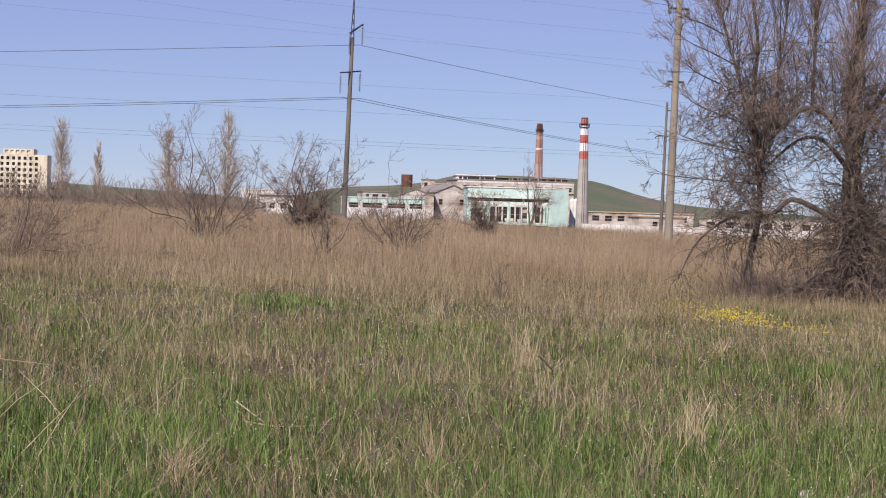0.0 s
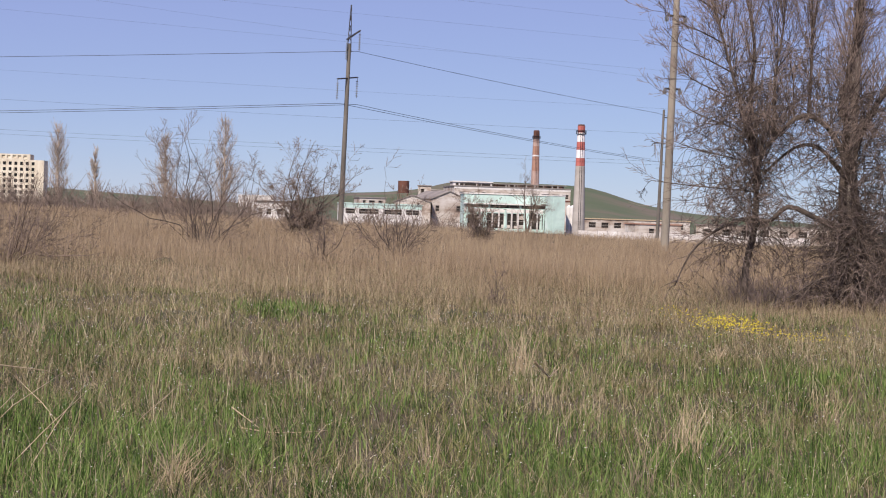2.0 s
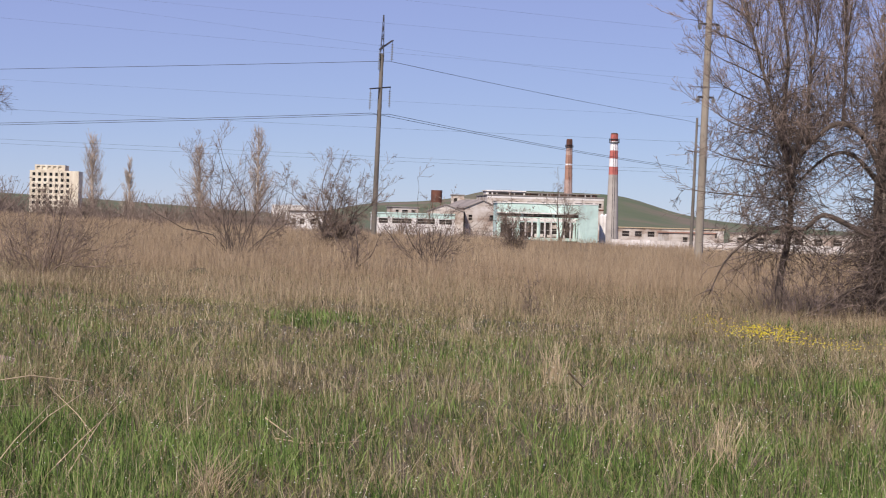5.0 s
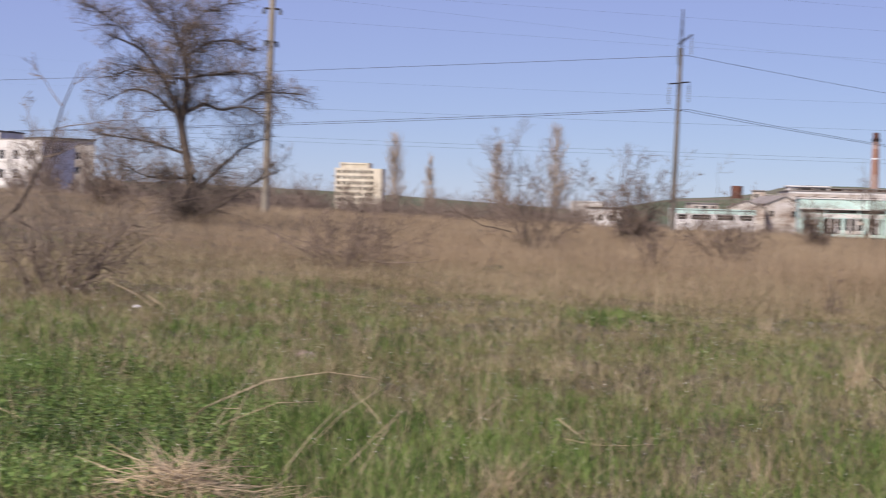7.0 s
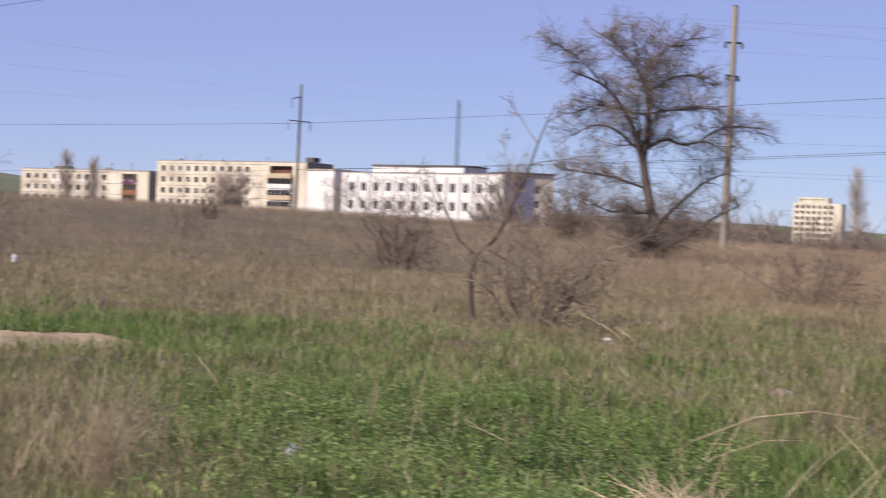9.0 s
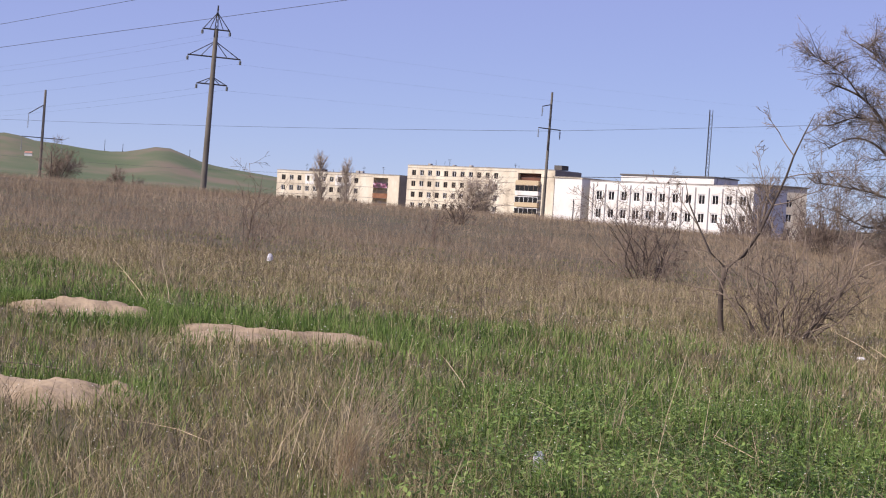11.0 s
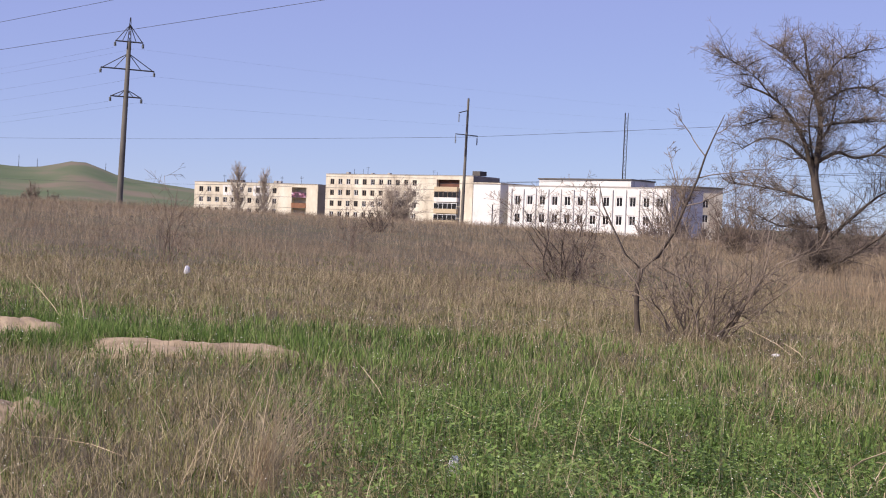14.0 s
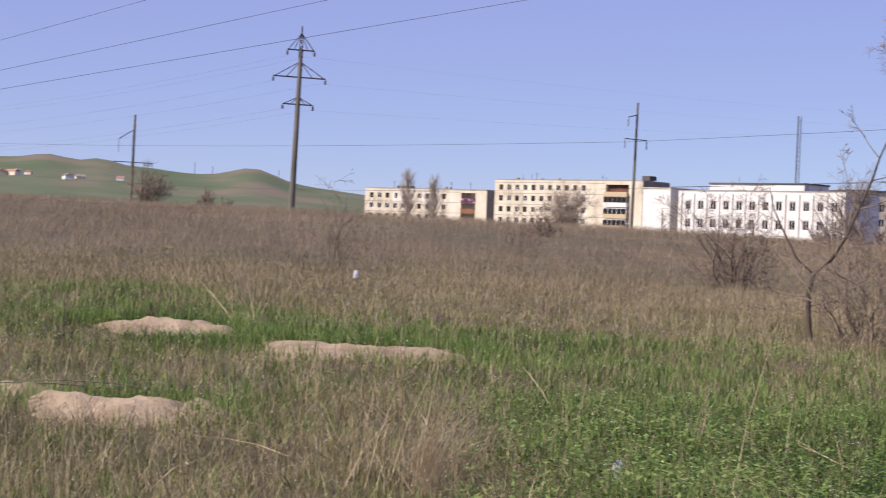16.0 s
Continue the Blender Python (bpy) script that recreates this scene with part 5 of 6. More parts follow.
# ---------------------------------------------------------------- grass
def blades(name, x, y, h, w, lean, mat, label, category, seed, curl=0.35, slim=False):
    """One mesh of bent tapering blades, one for each foot (x, y)."""
    rs = np.random.RandomState(seed)
    n = len(x)
    z = land(x, y) - 0.02
    foot = np.stack([x, y, z], -1)
    turn = rs.uniform(0, 2 * np.pi, n)
    side = np.stack([np.cos(turn), np.sin(turn), np.zeros(n)], -1) * (w / 2)[:, None]
    la = rs.uniform(0, 2 * np.pi, n)
    tilt = np.abs(rs.normal(0, 1, n)) * lean
    way = np.stack([np.cos(la) * tilt, np.sin(la) * tilt, np.ones(n)], -1)
    way /= np.linalg.norm(way, axis=1)[:, None]
    mid = foot + way * (h * 0.55)[:, None]
    tip = mid + (way + np.stack([np.cos(la) * curl * tilt * 2, np.sin(la) * curl * tilt * 2, -0.3 * tilt], -1)) * (h * 0.45)[:, None]
    m = 5
    v = np.empty((n, m, 3), np.float32)
    v[:, 0], v[:, 1] = foot - side, foot + side
    v[:, 4] = tip
    t = 0.4 if slim else 0.75
    v[:, 2], v[:, 3] = mid - side * t, mid + side * t
    if slim:                       # thin stem: two slender triangles
        order, starts = [0, 1, 2, 2, 3, 4], [0, 3]
    else:
        order, starts = [0, 1, 3, 2, 2, 3, 4], [0, 4]
    me = bpy.data.meshes.new(name)
    me.vertices.add(n * m)
    me.vertices.foreach_set("co", v.ravel())
    k = len(order)
    idx = (np.arange(n) * m)[:, None] + np.array(order)[None]
    me.loops.add(n * k)
    me.loops.foreach_set("vertex_index", idx.ravel().astype(np.int32))
    me.polygons.add(n * 2)
    st = ((np.arange(n) * k)[:, None] + np.array(starts)[None]).ravel().astype(np.int32)
    me.polygons.foreach_set("loop_start", st)
    me.update(calc_edges=True)
    me.materials.append(mat)
    ob = new(name, me)
    return tagged(ob, label, category, kind="stuff")


def patchy(x, y, s, ph):
    """Smooth patches between 0 and 1."""
    a = np.sin(x / s + 1.3 * np.sin(y / s * 0.7 + ph) + ph) * np.sin(y / s * 1.1 + 1.1 * np.sin(x / s * 0.8 + 2 * ph))
    b = np.sin(x / s * 2.3 + ph * 3 + np.sin(y / s * 1.9)) * np.sin(y / s * 2.7 - ph)
    return np.clip(0.5 + 0.38 * a + 0.22 * b, 0, 1)


def spot(az, d, a0, d0, wa, wd):
    return np.exp(-((az - a0) / wa) ** 2 - ((d - d0) / wd) ** 2)


def greenness(az, d, x, y):
    """How much living grass stands at a place."""
    g = 0.52 * (1 - smooth(15, 40, d)) + 0.09 + 0.10 * smooth(18, 28, az) * smooth(18, 26, d) * (1 - smooth(34, 60, d))
    g = g * (0.70 + 0.45 * patchy(x, y, 1.7, 0.4))
    g = g + 0.40 * spot(az, d, 12.2, 10.8, 2.2, 1.6) + 0.35 * spot(az, d, 42.7, 14.2, 1.0, 1.0)
    g = g + 0.45 * spot(az, d, 27, 13, 7, 5) + 0.40 * spot(az, d, 18, 12, 5, 3) + 0.36 * spot(az, d, 33, 21, 7, 3) + 0.42 * spot(az, d, 43, 23, 6, 2.2) + 0.5 * spot(az, d, 48, 30, 4, 5)
    g = g + 0.55 * spot(az, d, 3.7, 25.5, 1.6, 1.5) + 0.3 * spot(az, d, -12, 31, 5, 3) + 0.27 * spot(az, d, 8, 11, 6, 2.5) + 0.2 * spot(az, d, -10, 11, 6, 3) + 0.35 * spot(az, d, 14, 30, 4, 6) + 0.3 * spot(az, d, 36, 75, 3, 14)
    g = g - 0.22 * spot(az, d, 38, 13, 3.5, 4) - 0.08 * spot(az, d, 46, 10, 5, 2.5)
    g = g * (0.40 + 0.75 * patchy(x, y, 0.33, 1.7) + 0.45 * patchy(x, y, 0.12, 0.6))
    return np.clip(g, 0, 0.9)


SANDS = ((-12.32, 15.02, 1.35, 1.05, 38), (-15.0, 14.85, 0.95, 0.62, 28), (-9.45, 8.85, 0.66, 0.55, 45), (-9.13, 9.5, 0.26, 0.27, 44), (-10.45, 8.65, 0.55, 0.5, 60))


def off_sand(x, y):
    keep = np.ones(len(x), bool)
    for sx, sy, a, b, ang in SANDS:
        c, s = math.cos(radians(ang)), math.sin(radians(ang))
        u, w = (x - sx) * c + (y - sy) * s, -(x - sx) * s + (y - sy) * c
        keep &= (u / a) ** 2 + (w / b) ** 2 > np.where(w > -0.15 * b, 0.72, 0.50) + 0.5 * (patchy(x, y, 0.11, 2.2) - 0.5)
    return keep


def scatter(rs, n, a0, a1, d0, d1, power, tuft=1):
    """Feet spread over a sector, singly or in tufts; the nearer ground gets more."""
    k = n // tuft
    az = rs.uniform(a0, a1, k)
    u = rs.uniform(0, 1, k)
    d = (d0 ** power + u * (d1 ** power - d0 ** power)) ** (1 / power) if power else d0 * (d1 / d0) ** u
    x, y = -d * np.sin(np.radians(az)), d * np.cos(np.radians(az))
    if tuft > 1:
        size = rs.uniform(0.012, 0.075, k) * (0.7 + d / 30)
        x, y, size = (np.repeat(q, tuft) for q in (x, y, size))
        x, y = x + rs.normal(0, 1, len(x)) * size, y + rs.normal(0, 1, len(x)) * size
        az, d = np.degrees(np.arctan2(-x, y)), np.hypot(x, y)
    return az, d, x, y


def build_grass():
    rs = np.random.RandomState(4)
    az, d, x, y = scatter(rs, 470000, -18, 54, 7.8, 56, 0.75, 7)
    g = greenness(az, d, x, y)
    k = (rs.uniform(0, 1, len(x)) < g ** 0.8) & off_sand(x, y)
    az, d, x, y, g = (q[k] for q in (az, d, x, y, g))
    lush = rs.uniform(0, 1, len(x)) < smooth(0.40, 0.85, g)
    h = rs.uniform(0.07, 0.17, len(x)) * (0.8 + 0.7 * g)
    w = rs.uniform(0.004, 0.0075, len(x)) * (0.55 + d / 18)
    blades("green_grass", x[~lush], y[~lush], h[~lush], w[~lush], 0.9, M_GREEN, "short fresh green grass blades over the field", "grass", 5)
    blades("lush_grass", x[lush], y[lush], h[lush] * 1.15, w[lush] * 1.25, 0.5, M_LUSH, "lush dark green spring grass patches", "grass", 6)
    # dry thin stems among the green
    az, d, x, y = scatter(rs, 470000, -18, 54, 7.8, 46, 0.8, 9)
    g = greenness(az, d, x, y)
    dens = np.clip(1.15 - 0.95 * g, 0.34, 1) * (0.45 + 0.7 * patchy(x, y, 2.3, 2.0)) * (0.25 + 1.2 * patchy(x, y, 0.16, 3.0))
    k = (rs.uniform(0, 1, len(x)) < dens) & off_sand(x, y)
    az, d, x, y = (q[k] for q in (az, d, x, y))
    tall = rs.uniform(0, 1, len(x)) ** 6
    h = 0.08 + 0.17 * rs.uniform(0, 1, len(x)) + 0.36 * tall * (0.5 + patchy(x, y, 3.1, 5.0))
    w = rs.uniform(0.004, 0.008, len(x)) * (0.6 + d / 18)
    blades("dry_grass", x, y, h * 1.12, w, 1.15, M_DRY, "thin dry straw-coloured grass stems among the green", "grass", 7, slim=True)
    # turf round and behind the standpoint, outside the wide view
    for tag, n, seed in (("green_turf", 16000, 21), ("dry_turf", 20000, 22)):
        a = rs.uniform(-180, 180, n)
        d = 0.5 + 13.5 * rs.uniform(0, 1, n) ** 0.6
        k = ~((a > -17.5) & (a < 53.5) & (d > 7.9))
        a, d = a[k], d[k]
        x, y = -d * np.sin(np.radians(a)), d * np.cos(np.radians(a))
        green = tag == "green_turf"
        blades(tag, x, y, rs.uniform(0.07, 0.2 if green else 0.3, len(x)), rs.uniform(0.012, 0.024, len(x)), 0.55, M_GREEN if green else M_DRY, "green grass round the standpoint" if green else "dry grass round the standpoint", "grass", seed, slim=True)
    # sparse bleached stems that catch the light
    az, d, x, y = scatter(rs, 34000, -18, 54, 7.8, 40, 0.6)
    k = (rs.uniform(0, 1, len(x)) < 0.25 + 0.75 * patchy(x, y, 1.3, 7.0)) & off_sand(x, y)
    az, d, x, y = (q[k] for q in (az, d, x, y))
    h = 0.12 + 0.26 * rs.uniform(0, 1, len(x)) ** 2.5
    w = rs.uniform(0.0025, 0.005, len(x)) * (0.75 + d / 26)
    blades("bleached_stems", x, y, h * 1.1, w, 0.95, M_BRIGHT, "sparse bleached dry stems standing over the grass", "grass", 17)
    # tall brown grass of the far field
    az, d, x, y = scatter(rs, 340000, -18, 26, 19, 175, 0.0, 5)
    k = rs.uniform(0, 1, len(x)) < smooth(20, 46, d + 10 * (patchy(x, y, 3, 1) - 0.5)) * (0.35 + 0.65 * patchy(x, y, 5.5, 3.0)) * (1 - smooth(9, 23, az + 8 * (patchy(x, y, 9, 5) - 0.5)))
    az, d, x, y = (q[k] for q in (az, d, x, y))
    h = rs.uniform(0.45, 0.85, len(x)) * (0.45 + 0.55 * smooth(22, 50, d)) * (0.7 + 0.5 * patchy(x, y, 6, 1.0))
    w = rs.uniform(0.006, 0.012, len(x)) * (0.5 + d / 40)
    blades("tall_brown_grass", x, y, h, w, 0.30, M_FARDRY, "tall brown dry grass covering the far field", "grass", 8, slim=True)
    # greyer weeds on the rise
    az, d, x, y = scatter(rs, 480000, 8, 54, 17, 140, 0.0, 5)
    k = rs.uniform(0, 1, len(x)) < (0.22 + 0.78 * smooth(20, 60, d + 12 * (patchy(x, y, 3, 4) - 0.5))) * (0.3 + 0.7 * patchy(x, y, 5.0, 6.0)) * smooth(9, 21, az + 8 * (patchy(x, y, 7, 2) - 0.5)) * (0.65 + 0.35 * smooth(45, 80, d))
    k &= rs.uniform(0, 1, len(x)) > 0.75 * spot(az, d, 36, 75, 3, 14)
    az, d, x, y = (q[k] for q in (az, d, x, y))
    h = rs.uniform(0.22, 0.58, len(x)) * (0.45 + 0.55 * smooth(20, 45, d)) * (0.7 + 0.5 * patchy(x, y, 6, 1.0))
    w = rs.uniform(0.005, 0.010, len(x)) * (0.5 + d / 40)
    blades("grey_weeds", x, y, h, w, 0.60, M_GREY, "grey-brown dry weeds covering the low rise", "grass", 9, slim=True)


def fringe():
    """Taller dark green grass along the far edge of the two long sand scars."""
    rs = np.random.RandomState(31)
    xs, ys = [], []
    for (sx, sy, a, b, ang), n in zip(SANDS, (7000, 4200, 1300)):
        t = rs.uniform(0.02, 1.05, n) * np.pi
        r = rs.uniform(0.92, 1.75, n) ** 1.0
        u, w = a * r * np.cos(t) * 0.95, b * r * np.sin(t)
        c, s_ = math.cos(radians(ang)), math.sin(radians(ang))
        xs.append(sx + u * c - w * s_)
        ys.append(sy + u * s_ + w * c)
    x, y = np.concatenate(xs), np.concatenate(ys)
    blades("tall_green_grass", x, y, rs.uniform(0.12, 0.30, len(x)), rs.uniform(0.006, 0.012, len(x)), 0.5, M_LUSH, "taller dark green grass edging the sand", "grass", 32)


def dry_tuft(az, d, n, h, spread, lean, label, seed, mat=M_STRAW):
    """A bunch of dry stems from one foot, leaning together."""
    rng = random.Random(seed)
    foot = at(az, d)
    lines = []
    for _ in range(n):
        p = foot + Vector((rng.gauss(0, 0.05), rng.gauss(0, 0.05), -0.02))
        hh = h * rng.uniform(0.45, 1.1)
        w = Vector((lean + rng.gauss(0, spread), rng.gauss(0, spread), 1)).normalized()
        m = p + w * hh * 0.55
        e = m + (w + Vector((lean * 0.5 + rng.gauss(0, 0.25), rng.gauss(0, 0.25), -0.15))).normalized() * hh * 0.45
        r = rng.uniform(0.0012, 0.0026) * (0.6 + d / 25)
        lines.append([(p, r), (m, r * 0.8), (e, r * 0.4)])
    v, f = tubes(lines, 3)
    single("dry_tuft", mesh_of("dry_tuft", v, f, mat), mat, label, "grass tuft", group="dry tufts")


def tufts():
    dry_tuft(36.45, 10.3, 90, 0.78, 0.12, 0.20, "tall pale tuft of dry grass leaning over", 41)
    dry_tuft(35.6, 10.9, 30, 0.7, 0.2, 0.35, "sparse bleached grass tuft with bent stems", 42)
    dry_tuft(43.0, 29.5, 26, 1.1, 0.25, -0.25, "bleached branching weed standing in dry grass", 43)
    dry_tuft(-10.5, 12.0, 60, 0.5, 0.14, 0.0, "upright pale tuft of dry grass", 44)
    dry_tuft(-4.7, 17.6, 70, 0.62, 0.16, 0.05, "reddish dry grass tuft in the meadow", 45)
    dry_tuft(6.65, 9.9, 70, 0.34, 0.5, 0.0, "low matted dry grass tuft", 46)
    dry_tuft(27.4, 12.6, 10, 0.62, 0.10, 0.12, "thin upright dry weed stems in lush grass", 47)
    rng = random.Random(48)
    for i in range(64):
        az = rng.uniform(-17, 52)
        d = 10 + 22 * rng.random() ** 1.4
        if 16 < az < 33 and d < 16:
            continue
        if not off_sand(*[np.array([q]) for q in at(az, d).xy])[0]:
            continue
        dry_tuft(az, d, rng.randint(12, 34), rng.uniform(0.28, 0.55), rng.uniform(0.15, 0.4), rng.gauss(0, 0.12), "loose tuft of dry grass stems", 100 + i, rng.choice((M_STRAW, M_DRY, M_TWIG)))


def leafy_weeds():
    """Broad-leaved low herbs in the lush patch."""
    rs = np.random.RandomState(9)
    az, d, x, y = scatter(rs, 70000, 14, 36, 8.6, 17, 1.0)
    g = spot(az, d, 26, 11.5, 7, 3.5) + 0.8 * spot(az, d, 18, 11, 4, 2.0)
    k = rs.uniform(0, 1, len(x)) < g * (0.3 + 0.9 * patchy(x, y, 0.8, 1))
    x, y = x[k], y[k]
    n = len(x)
    z = land(x, y) + rs.uniform(0.05, 0.20, n)
    a = rs.uniform(0, 6.283, n)
    r = rs.uniform(0.012, 0.03, n)
    dip = rs.uniform(-0.6, 0.5, n)
    u = np.stack([np.cos(a), np.sin(a), dip], -1) * r[:, None]
    w = np.stack([-np.sin(a), np.cos(a), rs.uniform(-0.4, 0.4, n)], -1) * (r * 0.45)[:, None]
    c = np.stack([x, y, z], -1)
    v = np.stack([c - u, c - u * 0.1 + w, c + u, c - u * 0.1 - w], 1).reshape(-1, 3)
    f = (np.arange(n) * 4)[:, None] + np.array([0, 1, 2, 3])[None]
    single("leafy_weeds", mesh_of("leafy_weeds", v, f.tolist(), M_LUSH), M_LUSH, "low broad-leaved green weeds in a lush patch", "weeds", kind="stuff")


def flowers():
    rs = np.random.RandomState(12)

    def heads(name, az, d, up, size, mat, label):
        verts, faces = [], []
        for a, dd, u, s in zip(az, d, up, size):
            p = at(float(a), float(dd), float(u))
            b = len(verts)
            for q in ((s, 0, 0), (0, s, 0), (-s, 0, 0), (0, -s, 0), (0, 0, s * 0.6), (0, 0, -s * 0.6)):
                verts.append(p + Vector(q))
            for i in range(4):
                j = (i + 1) % 4
                faces += [(b + i, b + j, b + 4), (b + j, b + i, b + 5)]
        single(name, mesh_of(name, verts, faces, mat), mat, label, "flowers", kind="stuff")
    n = 520
    a = np.concatenate([rs.normal(-11.8, 0.75, n), rs.normal(-14.0, 0.9, n // 4), rs.normal(-10.2, 0.5, n // 8)])
    d = np.concatenate([26.6 + 0.4 * (a[:n] + 11.8) + rs.normal(0, 1.0, n), rs.normal(25.4, 0.5, n // 4), rs.normal(30, 0.6, n // 8)])
    heads("yellow_flowers", a, d, rs.uniform(0.10, 0.22, len(a)), rs.uniform(0.008, 0.018, len(a)), M_YELLOW, "patch of small bright yellow spring flowers")
    az, d, x, y = scatter(rs, 3600, -18, 54, 8.5, 26, 1.0)
    heads("pale_flowers", az, d, rs.uniform(0.12, 0.3, len(az)), rs.uniform(0.003, 0.006, len(az)) * (0.5 + d / 20), M_WHITEFL, "tiny pale flower heads scattered in the grass")


# ---------------------------------------------------------------- small things in the grass
def mound(x, y, a, b, ang, h, label, seed):
    """Low heap of bare sand with a lumpy top."""
    rng = random.Random(seed)
    n, k = 56, 18
    verts, faces = [], []
    c, s = math.cos(radians(ang)), math.sin(radians(ang))
    ph = [rng.uniform(0, 6.28) for _ in range(6)]
    for j in range(k + 1):
        f = j / k
        for i in range(n):
            t = i / n * 2 * math.pi
            rr = f * (1 + 0.13 * math.sin(3 * t + ph[0]) + 0.08 * math.sin(7 * t + ph[1]) + 0.05 * math.sin(13 * t + ph[2]))
            u, w = a * rr * math.cos(t), b * rr * math.sin(t)
            z = h * max(0.0, 1 - f ** 3) ** 0.8 * (0.62 + 0.5 * max(-1.0, min(w / b, 0.75))) * (1 + 0.25 * math.sin(u * 5 + ph[3]) * math.sin(w * 6 + ph[4])) + 0.05 * noise.noise(Vector((u * 3.1 + seed, w * 3.1, 0))) + 0.025 * noise.noise(Vector((u * 9 + seed, w * 9, 2)))
            px, py = x + u * c - w * s, y + u * s + w * c
            verts.append((px, py, float(land(px, py)) + z * (1 if j < k else 0) - (0.05 if j == k else 0) + 0.01))
    for j in range(k):
        for i in range(n):
            i2 = (i + 1) % n
            faces.append((j * n + i, (j + 1) * n + i, (j + 1) * n + i2, j * n + i2))
    return single("sand_mound", mesh_of("sand_mound", verts, faces, M_SAND, True), M_SAND, label, "sand", group="sand mounds")


def stone(p, size, mat, label, seed, squash=0.6, name="stone"):
    rng = random.Random(seed)
    bm = bmesh.new()
    bmesh.ops.create_icosphere(bm, subdivisions=2, radius=size)
    for v in bm.verts:
        v.co *= rng.uniform(0.78, 1.15)
        v.co.z *= squash
    return single(name, bm, mat, label, "stone", Matrix.Translation(Vector(p) + Vector((0, 0, size * squash * 0.4))))


def stalk(name, pts, radius, mat, label, twigs=0, seed=1, category="stalk", group="dry stalks"):
    rng = random.Random(seed)
    line = [Vector(p) for p in pts]
    lines = [[(p, radius * (1 - 0.7 * i / (len(line) - 1))) for i, p in enumerate(line)]]
    for _ in range(twigs):
        q = rng.choice(line[1:])
        w = Vector((rng.gauss(0, 0.5), rng.gauss(0, 0.5), rng.uniform(0, 0.6))) * (line[-1] - line[0]).length * 0.16
        lines.append([(q, radius * 0.5), (q + w, radius * 0.2)])
    v, f = tubes(lines, 5)
    single(name, mesh_of(name, v, f, mat, True), mat, label, category, group=group)


def straw_heap():
    rng = random.Random(15)
    lines = []
    c = at(17.3, 9.05)
    for _ in range(520):
        a = rng.random() * 6.283
        r = abs(rng.gauss(0, 0.26))
        h = 0.24 * math.exp(-(r / 0.32) ** 2)
        p = c + Vector((math.cos(a) * r, math.sin(a) * r, max(0.01, h * rng.uniform(0.2, 1))))
        w = Vector((rng.gauss(0, 1), rng.gauss(0, 1), rng.gauss(0.15, 0.35))).normalized() * rng.uniform(0.12, 0.4)
        m = p + w * 0.5 + Vector((0, 0, 0.03))
        lines.append([(p, 0.003), (m, 0.003), (p + w, 0.0015)])
    v, f = tubes(lines, 3)
    single("straw_heap", mesh_of("straw_heap", v, f, M_STRAW), M_STRAW, "heap of matted pale dry straw", "straw", kind="stuff")


def plastic_bag(az, d, size, label, name, seed):
    rng = random.Random(seed)
    bm = bmesh.new()
    bmesh.ops.create_icosphere(bm, subdivisions=3, radius=size)
    for v in bm.verts:
        v.co *= 1 + 0.25 * noise.noise(v.co * (3 / size)) + 0.12 * noise.noise(v.co * (8 / size))
        v.co.z *= 1.7
        v.co.x *= 0.7
    return single(name, bm, M_BAG, label, "litter", Matrix.Translation(at(az, d, size * 0.8)))


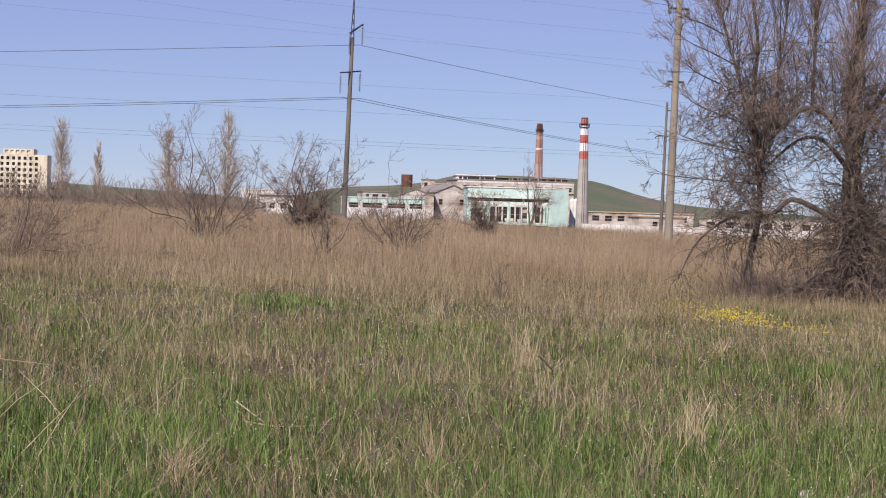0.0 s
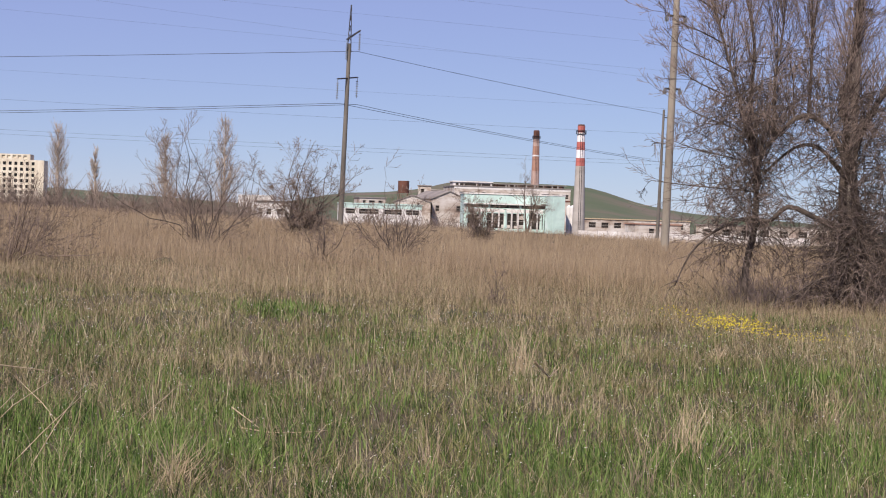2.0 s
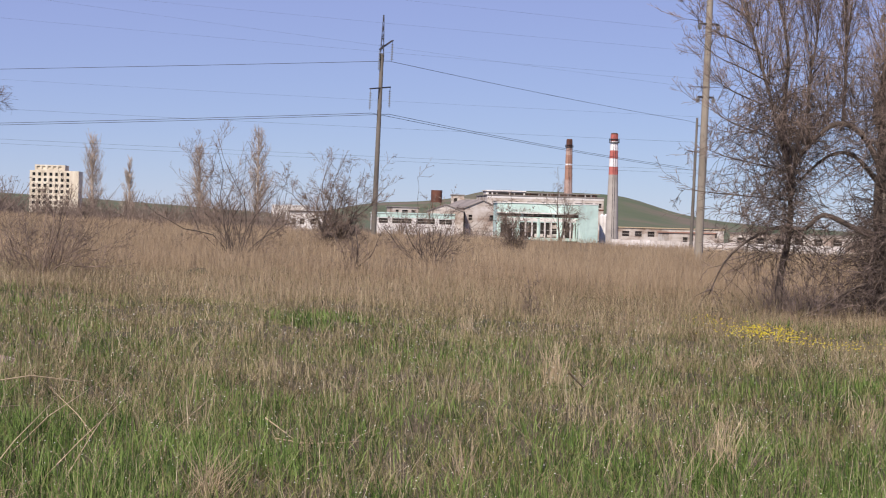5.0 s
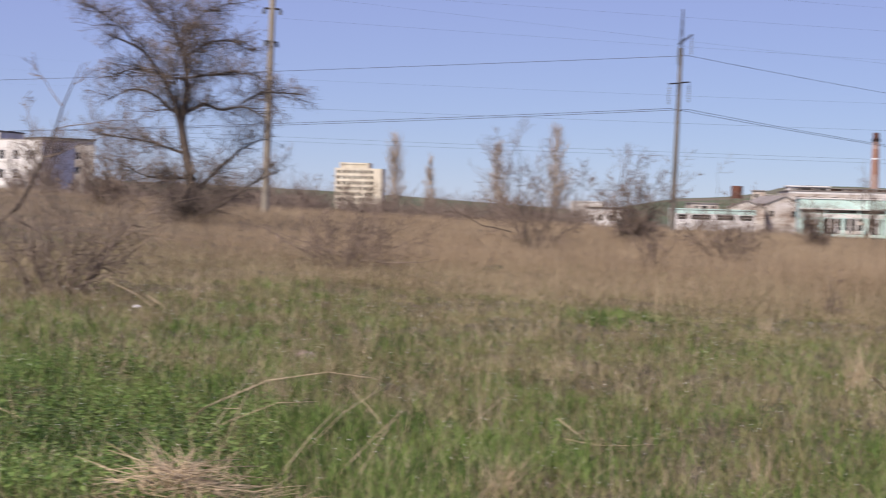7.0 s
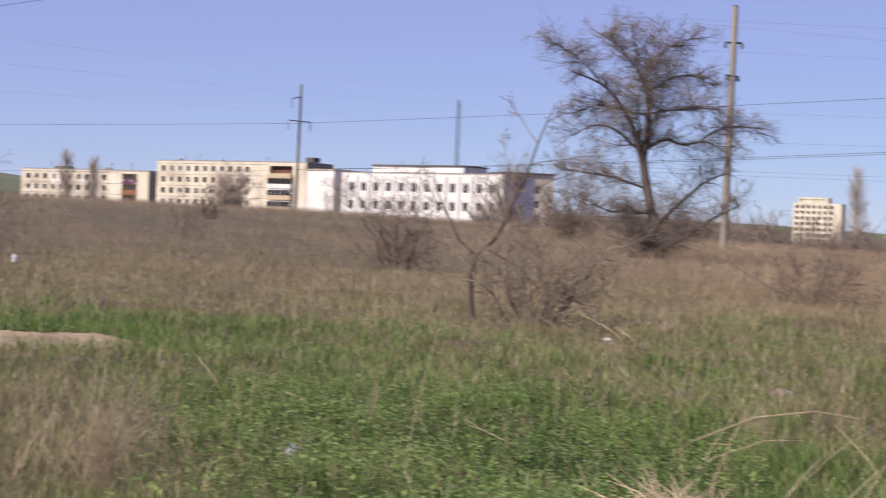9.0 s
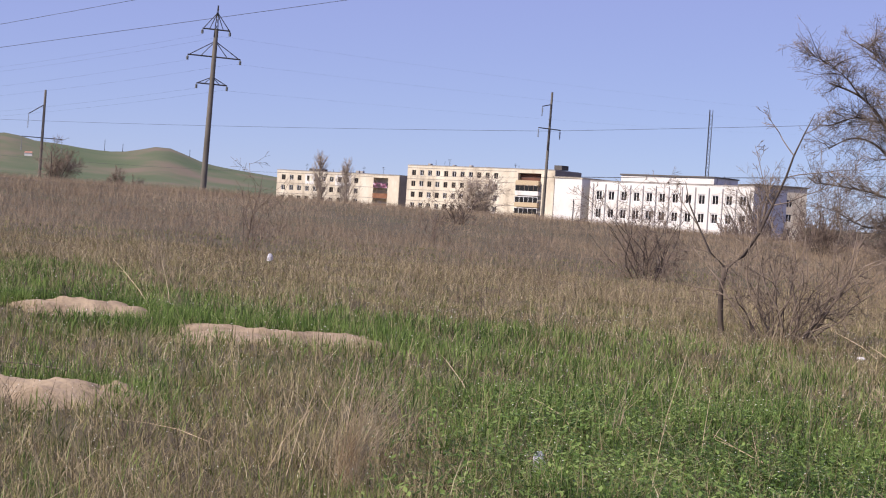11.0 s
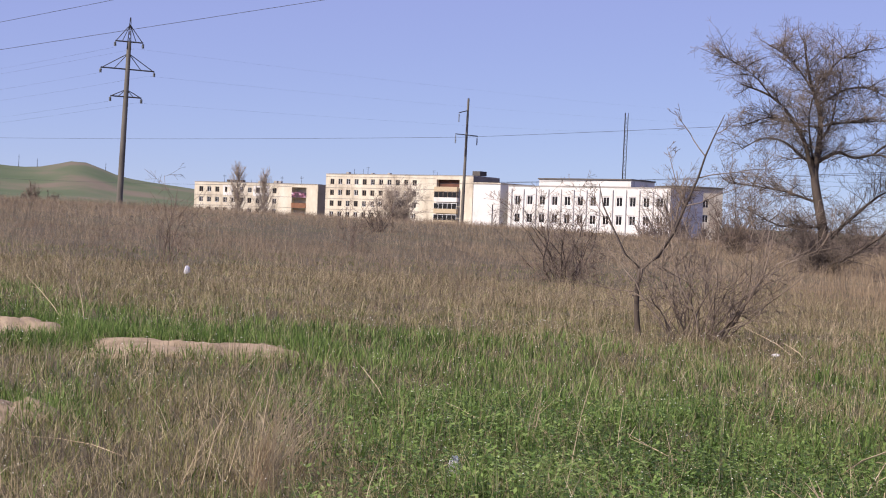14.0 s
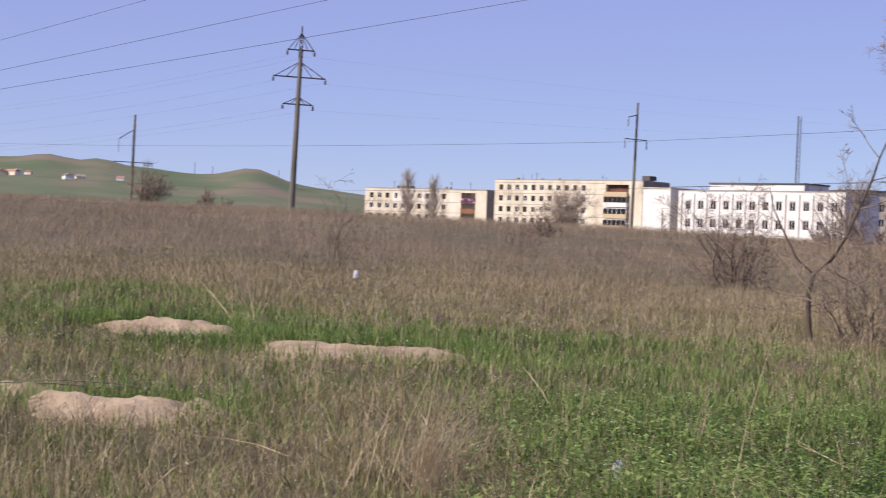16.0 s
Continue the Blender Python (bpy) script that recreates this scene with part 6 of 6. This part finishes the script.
def small_things():
    for i, ((x, y, a, b, ang), h) in enumerate(zip(SANDS, (0.15, 0.19, 0.16, 0.13, 0.21))):
        mound(x, y, a, b, ang, h, ("long low mound of bare pale sand", "weathered sand mound half grown over", "near mound of bare sandy soil", "small lump of bare sandy soil", "near sand mound with dry branches")[i], 60 + i)
    plastic_bag(39.4, 41.5, 0.09, "crumpled white plastic bag caught in dry weeds", "plastic_bag", 1)
    plastic_bag(29.95, 11.1, 0.06, "dirty pale crumpled paper in lush grass", "crumpled_paper", 2)
    stone(at(13.6, 18.0), 0.11, M_PINKSTONE, "pinkish grey stone lying in the grass", 3)
    stone(at(-14.2, 10.5), 0.07, M_STONE, "small white stone in short grass", 4)
    stone(at(-17.0, 17.5), 0.05, M_STONE, "small pale stone in short grass", 5)
    stone(at(7.5, 42), 0.36, M_GROUND, "dark lump of bare earth in the dry grass", 6, 0.5, "earth_lump")
    stone(at(19.4, 24.5), 0.07, M_BAG, "pale scrap of rubbish by a fallen branch", 7, 0.5, "rubbish_scrap")
    # long bowed straw beside the heap
    c = [at(18.3, 11.6, 0.02), at(16.6, 11.8, 0.24), at(14.6, 12.0, 0.36), at(12.6, 12.2, 0.40), at(11.0, 12.4, 0.36), at(10.4, 12.5, 0.30)]
    stalk("bowed_straw", c, 0.007, M_STRAW, "long bowed pale straw over green grass")
    c = [at(17.6, 11.2, 0.02), at(15.8, 11.3, 0.2), at(14.2, 11.4, 0.28), at(12.9, 11.5, 0.26)]
    stalk("bowed_straw", c, 0.005, M_STRAW, "thin bowed straw over green grass")
    for i, (az, d, da, h, dd) in enumerate(((16.9, 10.6, -2.2, 0.55, 1.5), (16.2, 10.3, -1.6, 0.62, 0.8), (12.3, 10.2, -2.8, 0.42, 0.6), (11.6, 10.0, -2.0, 0.46, 0.9), (13.6, 10.8, -3.2, 0.40, 1.0), (14.3, 9.8, -2.6, 0.5, 0.6), (10.2, 11.5, 1.8, 0.33, 0.5), (9.0, 10.6, -2.4, 0.4, 0.4))):
        stalk("dry_stalk", [at(az, d, 0), at(az + da * 0.5, d + dd * 0.5, h * 0.55), at(az + da, d + dd, h)], 0.0042, M_STRAW, "leaning dry grass stalk above green grass", 1, i)
    stalk("dry_branch", [at(4.6, 11.9, 0.06), at(3.6, 11.8, 0.05), at(2.6, 11.8, 0.07), at(1.6, 11.9, 0.09)], 0.006, M_STRAW, "dry pale branch lying in the grass", 5, 21, "branch")
    stalk("dry_branch", [at(4.9, 12.2, 0.16), at(4.2, 12.0, 0.08), at(3.5, 11.7, 0.03)], 0.005, M_STRAW, "dry forked twig lying in the grass", 4, 22, "branch")
    stalk("straw_wisp", [at(-5.25, 15.0, 0.30), at(-5.75, 15.1, 0.16), at(-6.05, 15.2, 0.24)], 0.014, M_STRAW, "bright bent straw in the grass", 1, 23)
    for i, (a0, d0, h0, a1, d1, h1, r) in enumerate(((32.2, 13.9, 0.0, 33.6, 15.8, 0.35, 0.008), (28.8, 13.0, 0.02, 30.4, 13.8, 0.16, 0.011), (26.6, 13.2, 0.02, 28.3, 13.6, 0.10, 0.009), (21.8, 11.8, 0.03, 24.2, 12.8, 0.18, 0.010), (20.8, 11.4, 0.02, 22.4, 11.9, 0.12, 0.009), (18.9, 24.6, 0.02, 20.4, 26.2, 0.30, 0.014), (18.4, 24.0, 0.02, 19.2, 24.8, 0.16, 0.014), (47.2, 14.2, 0.1, 52.5, 13.6, 0.16, 0.014), (45.5, 14.3, 0.1, 50.0, 13.9, 0.2, 0.014), (41.0, 11.0, 0.08, 44.0, 11.5, 0.09, 0.005), (43.2, 22.5, 0.0, 44.6, 23.5, 0.6, 0.010), (42.6, 22.5, 0.0, 43.0, 23.0, 0.7, 0.008))):
        p, q = at(a0, d0, h0), at(a1, d1, h1)
        stalk("dead_branch", [p, p.lerp(q, 0.35) + Vector((0.02, 0, 0.03)), p.lerp(q, 0.7) + Vector((0, 0.02, 0.02)), q], r * 0.65, M_STRAW if i not in (7, 8) else M_PALEBARK, "dead bleached twig lying in the grass", 2, 30 + i, "branch")
    for i, (az, d, h, da) in enumerate(((41.7, 11.5, 0.65, 0.7), (37.5, 17.4, 0.32, -0.1), (26.2, 11.2, 0.92, -1.0), (37.6, 10.6, 0.75, -1.4), (38.4, 10.4, 0.6, -1.0), (39.2, 10.2, 0.5, -1.8), (36.6, 10.8, 0.72, -0.5), (40.2, 21.5, 0.95, 0.1), (24.6, 12.4, 0.5, -0.2), (22.6, 11.6, 0.35, 0.4))):
        stalk("dry_weed_stem", [at(az, d, -0.02), at(az + da * 0.4, d + 0.1, h * 0.5), at(az + da, d + 0.2, h)], 0.0036, M_BARK if i in (0, 1, 7) else M_STRAW, "upright dry weed stem in the grass", 1, 50 + i)


small_things()
straw_heap()
tufts()
fringe()
flowers()
leafy_weeds()
build_grass()
